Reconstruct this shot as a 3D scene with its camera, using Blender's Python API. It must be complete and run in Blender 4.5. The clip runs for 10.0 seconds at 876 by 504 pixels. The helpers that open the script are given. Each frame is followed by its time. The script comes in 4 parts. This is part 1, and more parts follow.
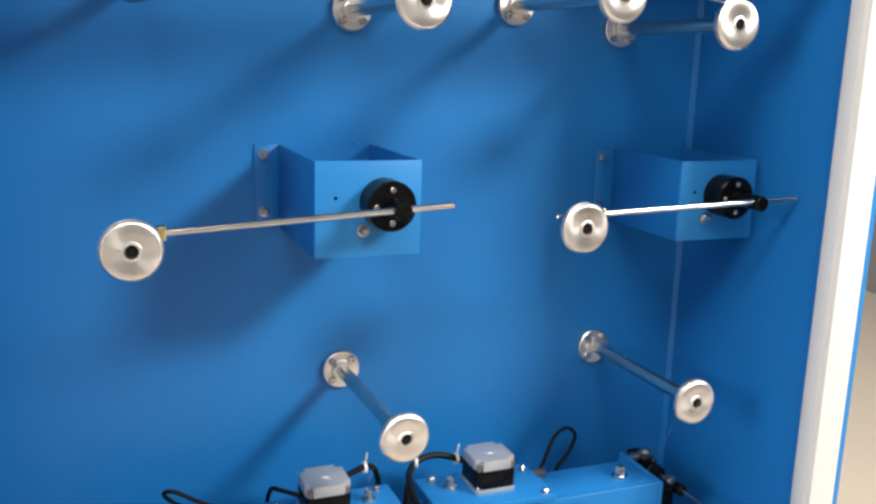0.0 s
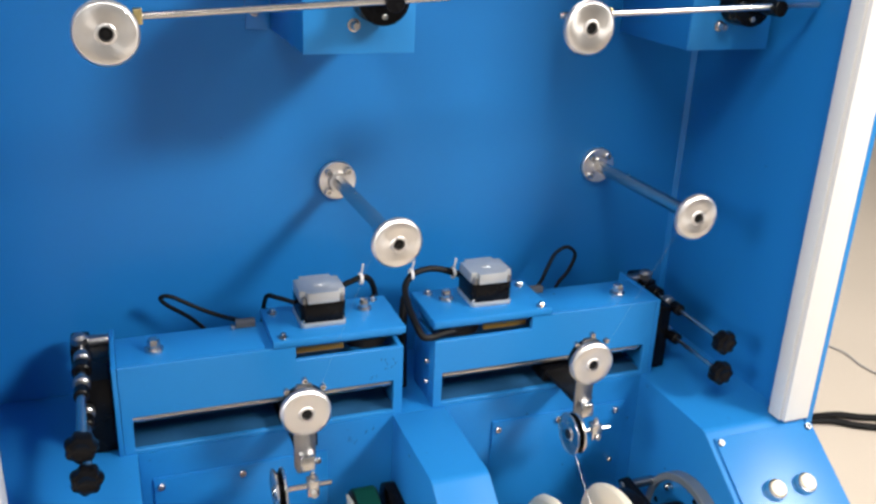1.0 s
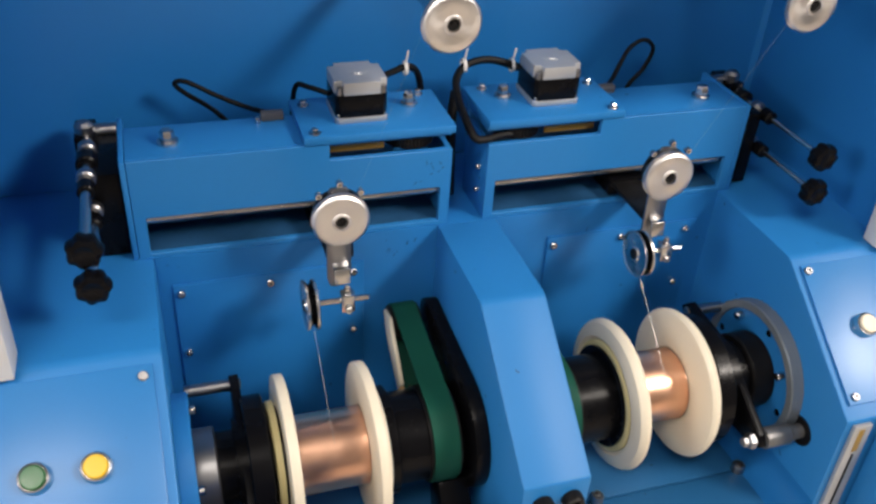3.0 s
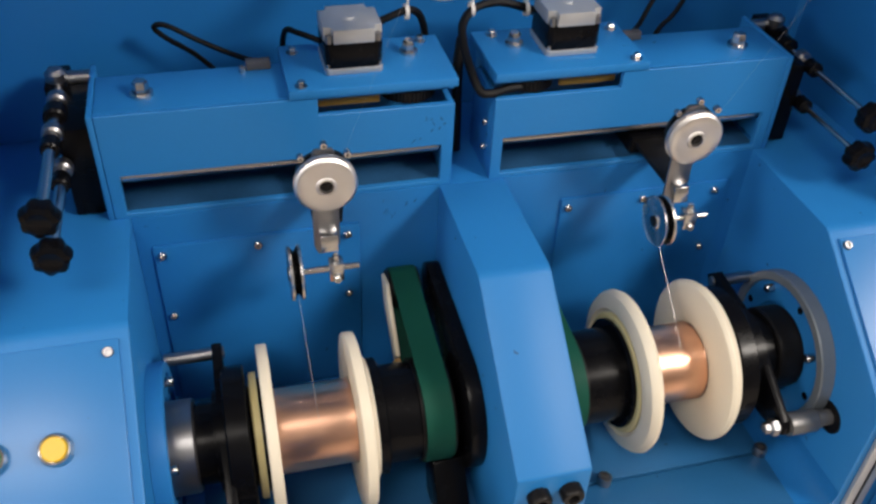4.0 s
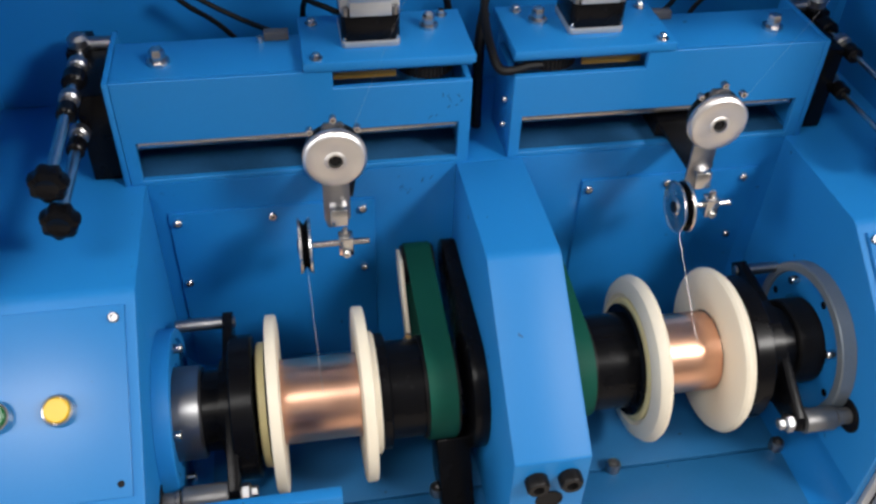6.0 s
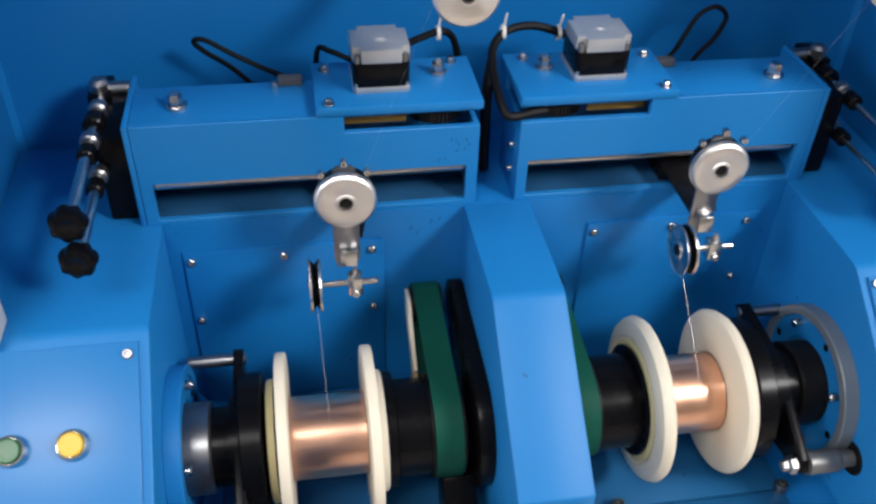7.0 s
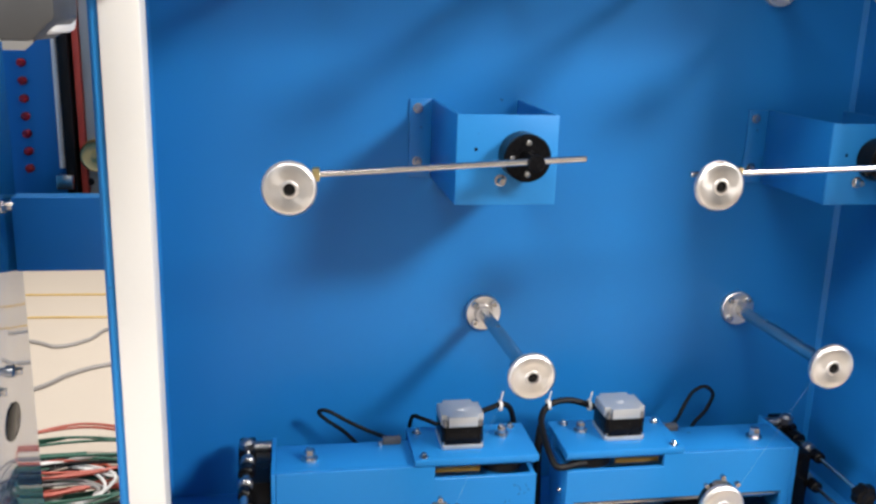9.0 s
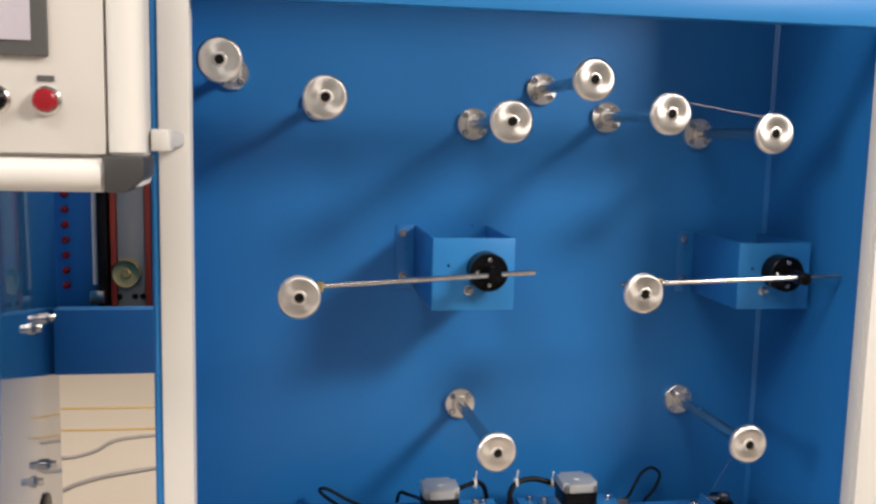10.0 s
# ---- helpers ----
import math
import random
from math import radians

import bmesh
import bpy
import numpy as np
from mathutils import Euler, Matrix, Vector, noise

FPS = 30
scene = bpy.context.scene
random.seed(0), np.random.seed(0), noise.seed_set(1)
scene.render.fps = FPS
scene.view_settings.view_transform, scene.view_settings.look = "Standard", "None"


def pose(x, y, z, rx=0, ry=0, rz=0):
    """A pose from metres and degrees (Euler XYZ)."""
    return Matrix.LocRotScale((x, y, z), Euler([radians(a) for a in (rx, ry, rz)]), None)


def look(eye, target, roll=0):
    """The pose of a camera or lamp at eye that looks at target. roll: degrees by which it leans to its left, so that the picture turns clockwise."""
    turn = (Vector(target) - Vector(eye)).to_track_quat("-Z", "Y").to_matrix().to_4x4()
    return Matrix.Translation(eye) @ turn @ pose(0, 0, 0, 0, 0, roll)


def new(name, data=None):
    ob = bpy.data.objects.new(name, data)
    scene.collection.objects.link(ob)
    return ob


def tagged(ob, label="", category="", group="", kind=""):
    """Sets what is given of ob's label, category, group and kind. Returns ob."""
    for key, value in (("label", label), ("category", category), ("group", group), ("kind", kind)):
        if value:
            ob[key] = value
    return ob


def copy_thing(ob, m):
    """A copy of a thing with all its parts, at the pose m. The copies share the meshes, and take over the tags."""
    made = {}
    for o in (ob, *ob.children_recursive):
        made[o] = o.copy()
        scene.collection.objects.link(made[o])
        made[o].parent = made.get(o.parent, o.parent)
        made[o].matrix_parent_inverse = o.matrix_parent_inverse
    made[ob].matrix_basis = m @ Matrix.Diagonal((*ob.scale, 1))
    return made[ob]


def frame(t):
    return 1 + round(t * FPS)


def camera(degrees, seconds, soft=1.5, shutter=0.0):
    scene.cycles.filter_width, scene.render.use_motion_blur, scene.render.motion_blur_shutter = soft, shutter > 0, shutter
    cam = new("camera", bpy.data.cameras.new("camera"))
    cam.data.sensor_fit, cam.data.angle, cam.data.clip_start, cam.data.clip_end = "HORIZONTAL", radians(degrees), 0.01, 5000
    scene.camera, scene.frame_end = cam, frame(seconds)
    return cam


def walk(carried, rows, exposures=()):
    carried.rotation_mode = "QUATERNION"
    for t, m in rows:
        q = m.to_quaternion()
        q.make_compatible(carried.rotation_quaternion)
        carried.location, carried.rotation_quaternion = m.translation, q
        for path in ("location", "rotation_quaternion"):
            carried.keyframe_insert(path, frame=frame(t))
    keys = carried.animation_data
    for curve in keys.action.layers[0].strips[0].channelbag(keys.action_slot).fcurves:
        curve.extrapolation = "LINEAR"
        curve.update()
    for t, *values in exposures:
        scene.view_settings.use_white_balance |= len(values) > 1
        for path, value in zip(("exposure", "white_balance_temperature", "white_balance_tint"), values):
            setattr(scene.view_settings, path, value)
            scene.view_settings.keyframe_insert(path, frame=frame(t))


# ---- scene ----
cam = camera(52.1, 10.0, soft=2.7)
PATH = [
    (0, (-0.378, -1.113, 1.58), (0.35, 0.702, 1.162), 1.8),
    (0.5, (-0.365, -1.115, 1.549), (0.335, 0.668, 0.973), 2.2),
    (1, (-0.346, -1.111, 1.522), (0.32, 0.626, 0.788), 2.5),
    (1.5, (-0.335, -1.102, 1.501), (0.301, 0.59, 0.647), 2.8),
    (2, (-0.33, -1.088, 1.485), (0.262, 0.57, 0.535), 2.8),
    (2.5, (-0.331, -1.043, 1.464), (0.236, 0.572, 0.43), 3.4),
    (3.8, (-0.265, -0.918, 1.445), (0.208, 0.578, 0.205), 2.9),
    (4, (-0.248, -0.913, 1.443), (0.18, 0.579, 0.183), 3.0),
    (4.5, (-0.225, -0.906, 1.439), (0.135, 0.564, 0.132), 3.1),
    (5, (-0.214, -0.909, 1.44), (0.116, 0.548, 0.11), 2.8),
    (6.5, (-0.201, -0.915, 1.451), (0.088, 0.584, 0.159), 2.2),
    (7, (-0.201, -0.924, 1.461), (0.08, 0.609, 0.207), 2.1),
    (7.5, (-0.21, -0.935, 1.48), (0.074, 0.662, 0.309), 2.0),
    (8, (-0.232, -0.966, 1.507), (0.069, 0.756, 0.535), 1.9),
    (8.5, (-0.29, -1.067, 1.539), (0.045, 0.763, 0.806), 2.0),
    (9, (-0.34, -1.197, 1.578), (-0.015, 0.711, 1.071), 1.7),
    (9.5, (-0.351, -1.337, 1.592), (-0.051, 0.609, 1.239), 1.5),
    (10, (-0.355, -1.446, 1.613), (-0.025, 0.511, 1.362), 1.3),
]
walk(cam, [(t, look(eye, target, roll)) for t, eye, target, roll in PATH],
     [(0, -0.2, 6800, 9), (0.5, -0.09, 6500, 8), (1.5, -0.34, 6900, 11), (2.5, -0.58, 7050, 13), (4.0, -0.84, 7000, 13), (4.5, -0.84, 6800, 12), (5.0, -0.76, 6600, 11),
      (7.0, -0.68, 6300, 11), (8.0, -0.54, 5950, 13), (8.5, -0.46, 6250, 11), (9.0, -0.12, 6600, 10), (10.0, -0.66, 7250, 13)])

# ---- light ----
world = bpy.data.worlds.new("world")
scene.world = world
world.use_nodes = True
wn = world.node_tree.nodes
sky = wn.new("ShaderNodeTexSky")
sky.sky_type, sky.sun_disc = "NISHITA", False
sky.sun_elevation, sky.sun_rotation = radians(35), radians(140)
world.node_tree.links.new(sky.outputs[0], wn["Background"].inputs[0])
wn["Background"].inputs[1].default_value = 0.1
scene.view_settings.exposure = 0.0


def area_light(name, eye, target, sx, sy, watts, color):
    d = bpy.data.lights.new(name, "AREA")
    d.shape, d.size, d.size_y, d.energy, d.color = "RECTANGLE", sx, sy, watts, color
    ob = new(name, d)
    ob.matrix_world = look(eye, target)
    return ob


area_light("hanging_lamp_light", (1.95, -2.3, 3.1), (0.0, 0, 1.35), 0.65, 0.5, 150, (1.0, 0.97, 0.93))
area_light("window_light_west", (-3.93, -1.8, 2.6), (0, -0.4, 1.3), 1.0, 1.0, 82, (0.96, 0.98, 1.0))
area_light("ceiling_light_source", (-1.85, -2.85, 4.92), (-1.85, -2.85, 0), 2.7, 1.1, 220, (1.0, 0.98, 0.95))
area_light("ceiling_light_source", (3.7, -2.2, 4.92), (3.7, -2.2, 0), 1.9, 1.7, 130, (1.0, 0.98, 0.95))
area_light("ceiling_light_source", (-0.3, 2.3, 4.92), (-0.3, 2.3, 0), 2.4, 0.25, 320, (1.0, 0.98, 0.95))


# ---- materials ----
def material(name, color, rough=0.5, metal=0.0, vary=0.08, scale=6.0, bump=0.05, grain=220.0, coat=0.0, radial="", spec=0.5, chips=False):
    m = bpy.data.materials.new(name)
    m.use_nodes = True
    n, l = m.node_tree.nodes, m.node_tree.links
    b = n["Principled BSDF"]
    b.inputs["Metallic"].default_value = metal
    b.inputs["Coat Weight"].default_value = coat
    b.inputs["Specular IOR Level"].default_value = spec
    co = n.new("ShaderNodeTexCoord")
    big, fine = n.new("ShaderNodeTexNoise"), n.new("ShaderNodeTexNoise")
    big.inputs["Scale"].default_value, fine.inputs["Scale"].default_value = scale, grain
    big.inputs["Detail"].default_value, fine.inputs["Detail"].default_value = 5.0, 3.0
    l.new(co.outputs["Object"], big.inputs["Vector"])
    l.new(co.outputs["Object"], fine.inputs["Vector"])
    mix = n.new("ShaderNodeMix")
    mix.data_type = "RGBA"
    lo = [max(0.0, c * (1 - vary * 1.6)) for c in color]
    hi = [min(1.0, c * (1 + vary)) for c in color]
    mix.inputs["A"].default_value, mix.inputs["B"].default_value = (*lo, 1), (*hi, 1)
    add = n.new("ShaderNodeMath")
    add.operation = "MULTIPLY_ADD"
    add.inputs[1].default_value = 0.35
    l.new(fine.outputs["Fac"], add.inputs[0])
    sub = n.new("ShaderNodeMath")
    sub.operation = "MULTIPLY"
    sub.inputs[1].default_value = 0.65
    l.new(big.outputs["Fac"], sub.inputs[0])
    l.new(sub.outputs[0], add.inputs[2])
    l.new(add.outputs[0], mix.inputs["Factor"])
    colour = mix.outputs["Result"]
    if chips:
        spots, ramp, wear = n.new("ShaderNodeTexNoise"), n.new("ShaderNodeMapRange"), n.new("ShaderNodeMix")
        spots.inputs["Scale"].default_value, spots.inputs["Detail"].default_value = 75.0, 4.0
        ramp.inputs["From Min"].default_value, ramp.inputs["From Max"].default_value = 0.735, 0.775
        wear.data_type = "RGBA"
        wear.inputs["B"].default_value = (0.012, 0.03, 0.07, 1)
        l.new(co.outputs["Object"], spots.inputs["Vector"])
        l.new(spots.outputs["Fac"], ramp.inputs["Value"])
        l.new(ramp.outputs["Result"], wear.inputs["Factor"])
        l.new(colour, wear.inputs["A"])
        colour = wear.outputs["Result"]
    l.new(colour, b.inputs["Base Color"])
    rr = n.new("ShaderNodeMapRange")
    rr.inputs["To Min"].default_value, rr.inputs["To Max"].default_value = max(0.03, rough - 0.08), min(1.0, rough + 0.08)
    l.new(big.outputs["Fac"], rr.inputs["Value"])
    l.new(rr.outputs["Result"], b.inputs["Roughness"])
    if bump:
        bp = n.new("ShaderNodeBump")
        bp.inputs["Strength"].default_value, bp.inputs["Distance"].default_value = bump, 0.001
        l.new(fine.outputs["Fac"], bp.inputs["Height"])
        l.new(bp.outputs["Normal"], b.inputs["Normal"])
    if radial:
        tg = n.new("ShaderNodeTangent")
        tg.direction_type, tg.axis = "RADIAL", radial
        l.new(tg.outputs[0], b.inputs["Tangent"])
        b.inputs["Anisotropic"].default_value = 0.72
    return m


BLUE = material("blue_enamel", (0.008, 0.160, 0.455), 0.38, vary=0.08, scale=3.0, bump=0.06, grain=420, spec=0.4, chips=True)
PANEL = material("blue_panel_enamel", (0.012, 0.192, 0.510), 0.46, vary=0.07, scale=4.0, bump=0.05, grain=420, spec=0.36, chips=True)
PLATE = material("blue_plate_enamel", (0.012, 0.192, 0.510), 0.38, vary=0.07, scale=4.0, bump=0.03, grain=420, spec=0.75, chips=True)
RINGGREY = material("dull_grey_ring", (0.20, 0.23, 0.26), 0.42, 0.35, vary=0.15, scale=30, bump=0.05)
SLEEVE = material("brushed_grey_sleeve", (0.22, 0.215, 0.21), 0.45, 0.7, vary=0.12, scale=40, bump=0.05)
GLOSSY = material("glossy_blue_enamel", (0.014, 0.190, 0.480), 0.12, vary=0.07, scale=4.0, bump=0.01, grain=420, spec=0.6, coat=1.0)
# darker, greyer blue than BLUE, used on the trough floor
FLOORBLUE = material("greyish_blue_enamel", (0.014, 0.118, 0.285), 0.42, vary=0.16, scale=9.0, bump=0.06, grain=380, spec=0.45, chips=True)
# dark mottled blue for the housings' inner floors and the paint chips
DARKBLUE = material("dark_blue_enamel", (0.014, 0.076, 0.180), 0.5, vary=0.35, scale=30.0, bump=0.1, grain=300, spec=0.3)
WHITE = material("white_enamel", (0.70, 0.685, 0.665), 0.42, vary=0.03, scale=5, bump=0.03)
CREAM = material("cream_plastic", (0.82, 0.73, 0.57), 0.42, vary=0.05, scale=25, bump=0.04)
YELLOWED = material("yellowed_plastic", (0.74, 0.62, 0.30), 0.45, vary=0.08, scale=25, bump=0.04)
STEEL = material("bright_steel", (0.62, 0.61, 0.60), 0.24, 1.0, vary=0.1, scale=40, bump=0.03)
ALU = material("turned_aluminium", (0.78, 0.75, 0.73), 0.36, 1.0, vary=0.06, scale=60, bump=0.02, grain=900, radial="Y")
ALU_X = material("turned_aluminium_side", (0.74, 0.72, 0.70), 0.26, 1.0, vary=0.06, scale=60, bump=0.02, grain=900, radial="X")
MACHINED = material("machined_grey_steel", (0.33, 0.33, 0.34), 0.36, 1.0, vary=0.1, scale=40, bump=0.03)
CAST = material("cast_aluminium", (0.56, 0.57, 0.58), 0.48, 0.7, vary=0.1, scale=50, bump=0.12, grain=600)
BLACK = material("black_plastic", (0.004, 0.004, 0.005), 0.26, spec=0.13, vary=0.2, scale=30, bump=0.05)
BLACKOX = material("black_oxide_steel", (0.010, 0.0095, 0.010), 0.38, 0.15, spec=0.2, vary=0.2, scale=40, bump=0.05)
DARKGREY = material("dark_grey_plastic", (0.09, 0.09, 0.095), 0.5, vary=0.1, scale=30)
RUBBER = material("cable_rubber", (0.005, 0.005, 0.006), 0.55, spec=0.18, vary=0.2, scale=60)
GREEN = material("green_belt", (0.003, 0.075, 0.048), 0.62, spec=0.2, vary=0.1, scale=40, bump=0.15, grain=900)
COPPER = material("copper_wire", (0.93, 0.54, 0.37), 0.31, 1.0, vary=0.05, scale=40, bump=0.0)
FLOORM = material("cream_floor", (0.58, 0.50, 0.42), 0.45, vary=0.06, scale=2.0, bump=0.05, grain=90)
WALLM = material("plaster_wall", (0.24, 0.235, 0.23), 0.8, vary=0.06, scale=1.5, bump=0.2, grain=60)
CEILM = material("ceiling_paint", (0.24, 0.24, 0.24), 0.8, vary=0.05, scale=1.5, bump=0.1, grain=60)
RED = material("red_lens", (0.30, 0.010, 0.018), 0.2, vary=0.15, scale=80)
REDPAINT = material("red_strip", (0.48, 0.06, 0.04), 0.45, vary=0.12, scale=20)
YELBTN = material("yellow_button", (0.78, 0.48, 0.02), 0.35, vary=0.05, scale=80)
GRNBTN = material("green_button", (0.01, 0.12, 0.035), 0.3, vary=0.1, scale=80)
BRASS = material("brass", (0.70, 0.55, 0.26), 0.32, 1.0, vary=0.1, scale=40, radial="Y")
GREYMACH = material("grey_machine_plate", (0.42, 0.40, 0.37), 0.4, 0.4, vary=0.12, scale=12)
CARD = material("brown_cardboard", (0.42, 0.26, 0.11), 0.75, vary=0.15, scale=30, bump=0.15)
OCHRE = material("ochre_plate", (0.32, 0.20, 0.045), 0.5, vary=0.15, scale=30)


# ---- building helpers ----
ROOTS = {}


def thing(name, at, label, category, group="", kind=""):
    ob = new(name)
    ob.empty_display_size = 0.02
    ob.location = at
    ROOTS[ob.name] = Vector(at)
    return tagged(ob, label, category, group, kind)


def part(name, bm, mat, parent=None, label="", angle=35):
    """One mesh object; the bmesh is given in world coordinates."""
    me = bpy.data.meshes.new(name)
    if parent is not None:
        bm.transform(Matrix.Translation(-ROOTS[parent.name]))
    bmesh.ops.recalc_face_normals(bm, faces=bm.faces)
    bm.to_mesh(me)
    bm.free()
    me.polygons.foreach_set("use_smooth", [True] * len(me.polygons))
    me.set_sharp_from_angle(angle=radians(angle))
    me.materials.append(mat)
    ob = new(name, me)
    if parent is not None:
        ob.parent = parent
        ROOTS[ob.name] = ROOTS[parent.name]
    else:
        ROOTS[ob.name] = Vector((0, 0, 0))
    if label:
        ob["label"] = label
    return ob


def bevel(bm, w, seg=2):
    if w > 0:
        es = [e for e in bm.edges if len(e.link_faces) == 2 and e.calc_face_angle(0) > 0.5]
        bmesh.ops.bevel(bm, geom=es, offset=w, segments=seg, profile=0.5, affect="EDGES", clamp_overlap=True)
    return bm


def box(x0, x1, y0, y1, z0, z1, w=0.0012):
    bm = bmesh.new()
    bmesh.ops.create_cube(bm, size=1, matrix=Matrix.Translation(((x0 + x1) / 2, (y0 + y1) / 2, (z0 + z1) / 2)) @ Matrix.Diagonal((abs(x1 - x0), abs(y1 - y0), abs(z1 - z0), 1)))
    return bevel(bm, w)


def prism(poly, x0, x1, w=0.0015, axis="x"):
    """A polygon of (y, z) drawn out along x, or of (x, z) along y, or of (x, y) along z."""
    def at(p, a):
        return (a, p[0], p[1]) if axis == "x" else (p[0], a, p[1]) if axis == "y" else (p[0], p[1], a)
    bm = bmesh.new()
    a = [bm.verts.new(at(p, x0)) for p in poly]
    b = [bm.verts.new(at(p, x1)) for p in poly]
    bm.faces.new(a), bm.faces.new(b[::-1])
    for i in range(len(poly)):
        j = (i + 1) % len(poly)
        bm.faces.new((a[j], a[i], b[i], b[j]))
    bmesh.ops.recalc_face_normals(bm, faces=bm.faces)
    return bevel(bm, w)


AXES = {"x": Matrix.Rotation(radians(90), 4, "Y"), "-y": Matrix.Rotation(radians(90), 4, "X"), "z": Matrix.Identity(4)}


def lathe(profile, at, axis="-y", seg=40, bm=None):
    """Turns (radius, height) pairs about an axis through at; height runs along the axis."""
    bm = bm or bmesh.new()
    m = Matrix.Translation(at) @ AXES[axis]
    rings = []
    for r, h in profile:
        if r < 1e-6:
            rings.append([bm.verts.new(m @ Vector((0, 0, h)))])
        else:
            rings.append([bm.verts.new(m @ Vector((r * math.cos(2 * math.pi * k / seg), r * math.sin(2 * math.pi * k / seg), h))) for k in range(seg)])
    for a, b in zip(rings, rings[1:]):
        for k in range(seg):
            q = (k + 1) % seg
            if len(a) == 1 and len(b) > 1:
                bm.faces.new((a[0], b[q], b[k]))
            elif len(b) == 1 and len(a) > 1:
                bm.faces.new((a[k], a[q], b[0]))
            elif len(a) > 1:
                bm.faces.new((a[k], a[q], b[q], b[k]))
    return bm


def rod(p, q, r, seg=16, bm=None):
    p, q = Vector(p), Vector(q)
    d = q - p
    bm = bm or bmesh.new()
    m = Matrix.Translation(p) @ d.to_track_quat("Z", "Y").to_matrix().to_4x4()
    c = min(r * 0.2, d.length * 0.2)
    rings = [[bm.verts.new(m @ Vector((rr * math.cos(2 * math.pi * k / seg), rr * math.sin(2 * math.pi * k / seg), h))) for k in range(seg)]
             for rr, h in ((r - c, 0), (r, c), (r, d.length - c), (r - c, d.length))]
    bm.faces.new(rings[0][::-1]), bm.faces.new(rings[-1])
    for a, b in zip(rings, rings[1:]):
        for k in range(seg):
            bm.faces.new((a[k], a[(k + 1) % seg], b[(k + 1) % seg], b[k]))
    return bm


def spline(points, steps=8):
    pts = [Vector(p) for p in points]
    pts = [2 * pts[0] - pts[1]] + pts + [2 * pts[-1] - pts[-2]]
    out = []
    for a, b, c, d in zip(pts, pts[1:], pts[2:], pts[3:]):
        for k in range(steps):
            t = k / steps
            out.append(0.5 * (2 * b + (c - a) * t + (2 * a - 5 * b + 4 * c - d) * t * t + (3 * b - a - 3 * c + d) * t ** 3))
    return out + [pts[-2]]


def tube(points, r, seg=8, steps=8, bm=None):
    bm = bm or bmesh.new()
    pts = spline(points, steps)
    rings, n = [], Vector((0.31, 0.2, 0.93))
    for i, p in enumerate(pts):
        d = (pts[min(i + 1, len(pts) - 1)] - pts[max(i - 1, 0)]).normalized()
        n = (n - d * n.dot(d)).normalized()
        u = d.cross(n)
        rings.append([bm.verts.new(p + r * (math.cos(2 * math.pi * k / seg) * n + math.sin(2 * math.pi * k / seg) * u)) for k in range(seg)])
    bm.faces.new(rings[0][::-1]), bm.faces.new(rings[-1])
    for a, b in zip(rings, rings[1:]):
        for k in range(seg):
            bm.faces.new((a[k], a[(k + 1) % seg], b[(k + 1) % seg], b[k]))
    return bm


def hexbolt(at, axis="z", r=0.007, h=0.006):
    """A hexagonal head with a washer and a chamfered top."""
    bm = lathe([(0, 0), (r * 1.45, 0), (r * 1.45, h * 0.22), (r * 1.05, h * 0.24)], at, axis, 20)
    lathe([(r, h * 0.22), (r, h * 0.85), (r * 0.82, h), (0, h)], at, axis, 6, bm)
    return bm


def caphead(at, axis, r=0.003, h=0.003, socket=True):
    p = [(0, 0), (r, 0), (r, h * 0.8), (r * 0.85, h)]
    p += [(r * 0.5, h), (r * 0.45, h * 0.4), (0, h * 0.4)] if socket else [(r * 0.5, h * 1.15), (0, h * 1.2)]
    return lathe(p, at, axis, 14)


def slotted_plate(xs, zs, hole, y0, y1):
    """A flat plate on a grid of x and z lines, open where hole(i, j) says so."""
    bm = bmesh.new()
    nx, nz = len(xs) - 1, len(zs) - 1
    solid = {(i, j) for i in range(nx) for j in range(nz) if not hole(i, j)}
    v = {(i, j, k): bm.verts.new((xs[i], (y0, y1)[k], zs[j])) for i in range(nx + 1) for j in range(nz + 1) for k in (0, 1)}
    for i, j in solid:
        for k in (0, 1):
            bm.faces.new([v[p] for p in ((i, j, k), (i + 1, j, k), (i + 1, j + 1, k), (i, j + 1, k))])
        for (di, dj), (p, q) in {(-1, 0): ((i, j), (i, j + 1)), (1, 0): ((i + 1, j), (i + 1, j + 1)), (0, -1): ((i, j), (i + 1, j)), (0, 1): ((i, j + 1), (i + 1, j + 1))}.items():
            if (i + di, j + dj) not in solid:
                bm.faces.new((v[(*p, 0)], v[(*q, 0)], v[(*q, 1)], v[(*p, 1)]))
    bmesh.ops.delete(bm, geom=[w for w in bm.verts if not w.link_faces], context="VERTS")
    bmesh.ops.recalc_face_normals(bm, faces=bm.faces)
    return bevel(bm, 0.0007, 1)


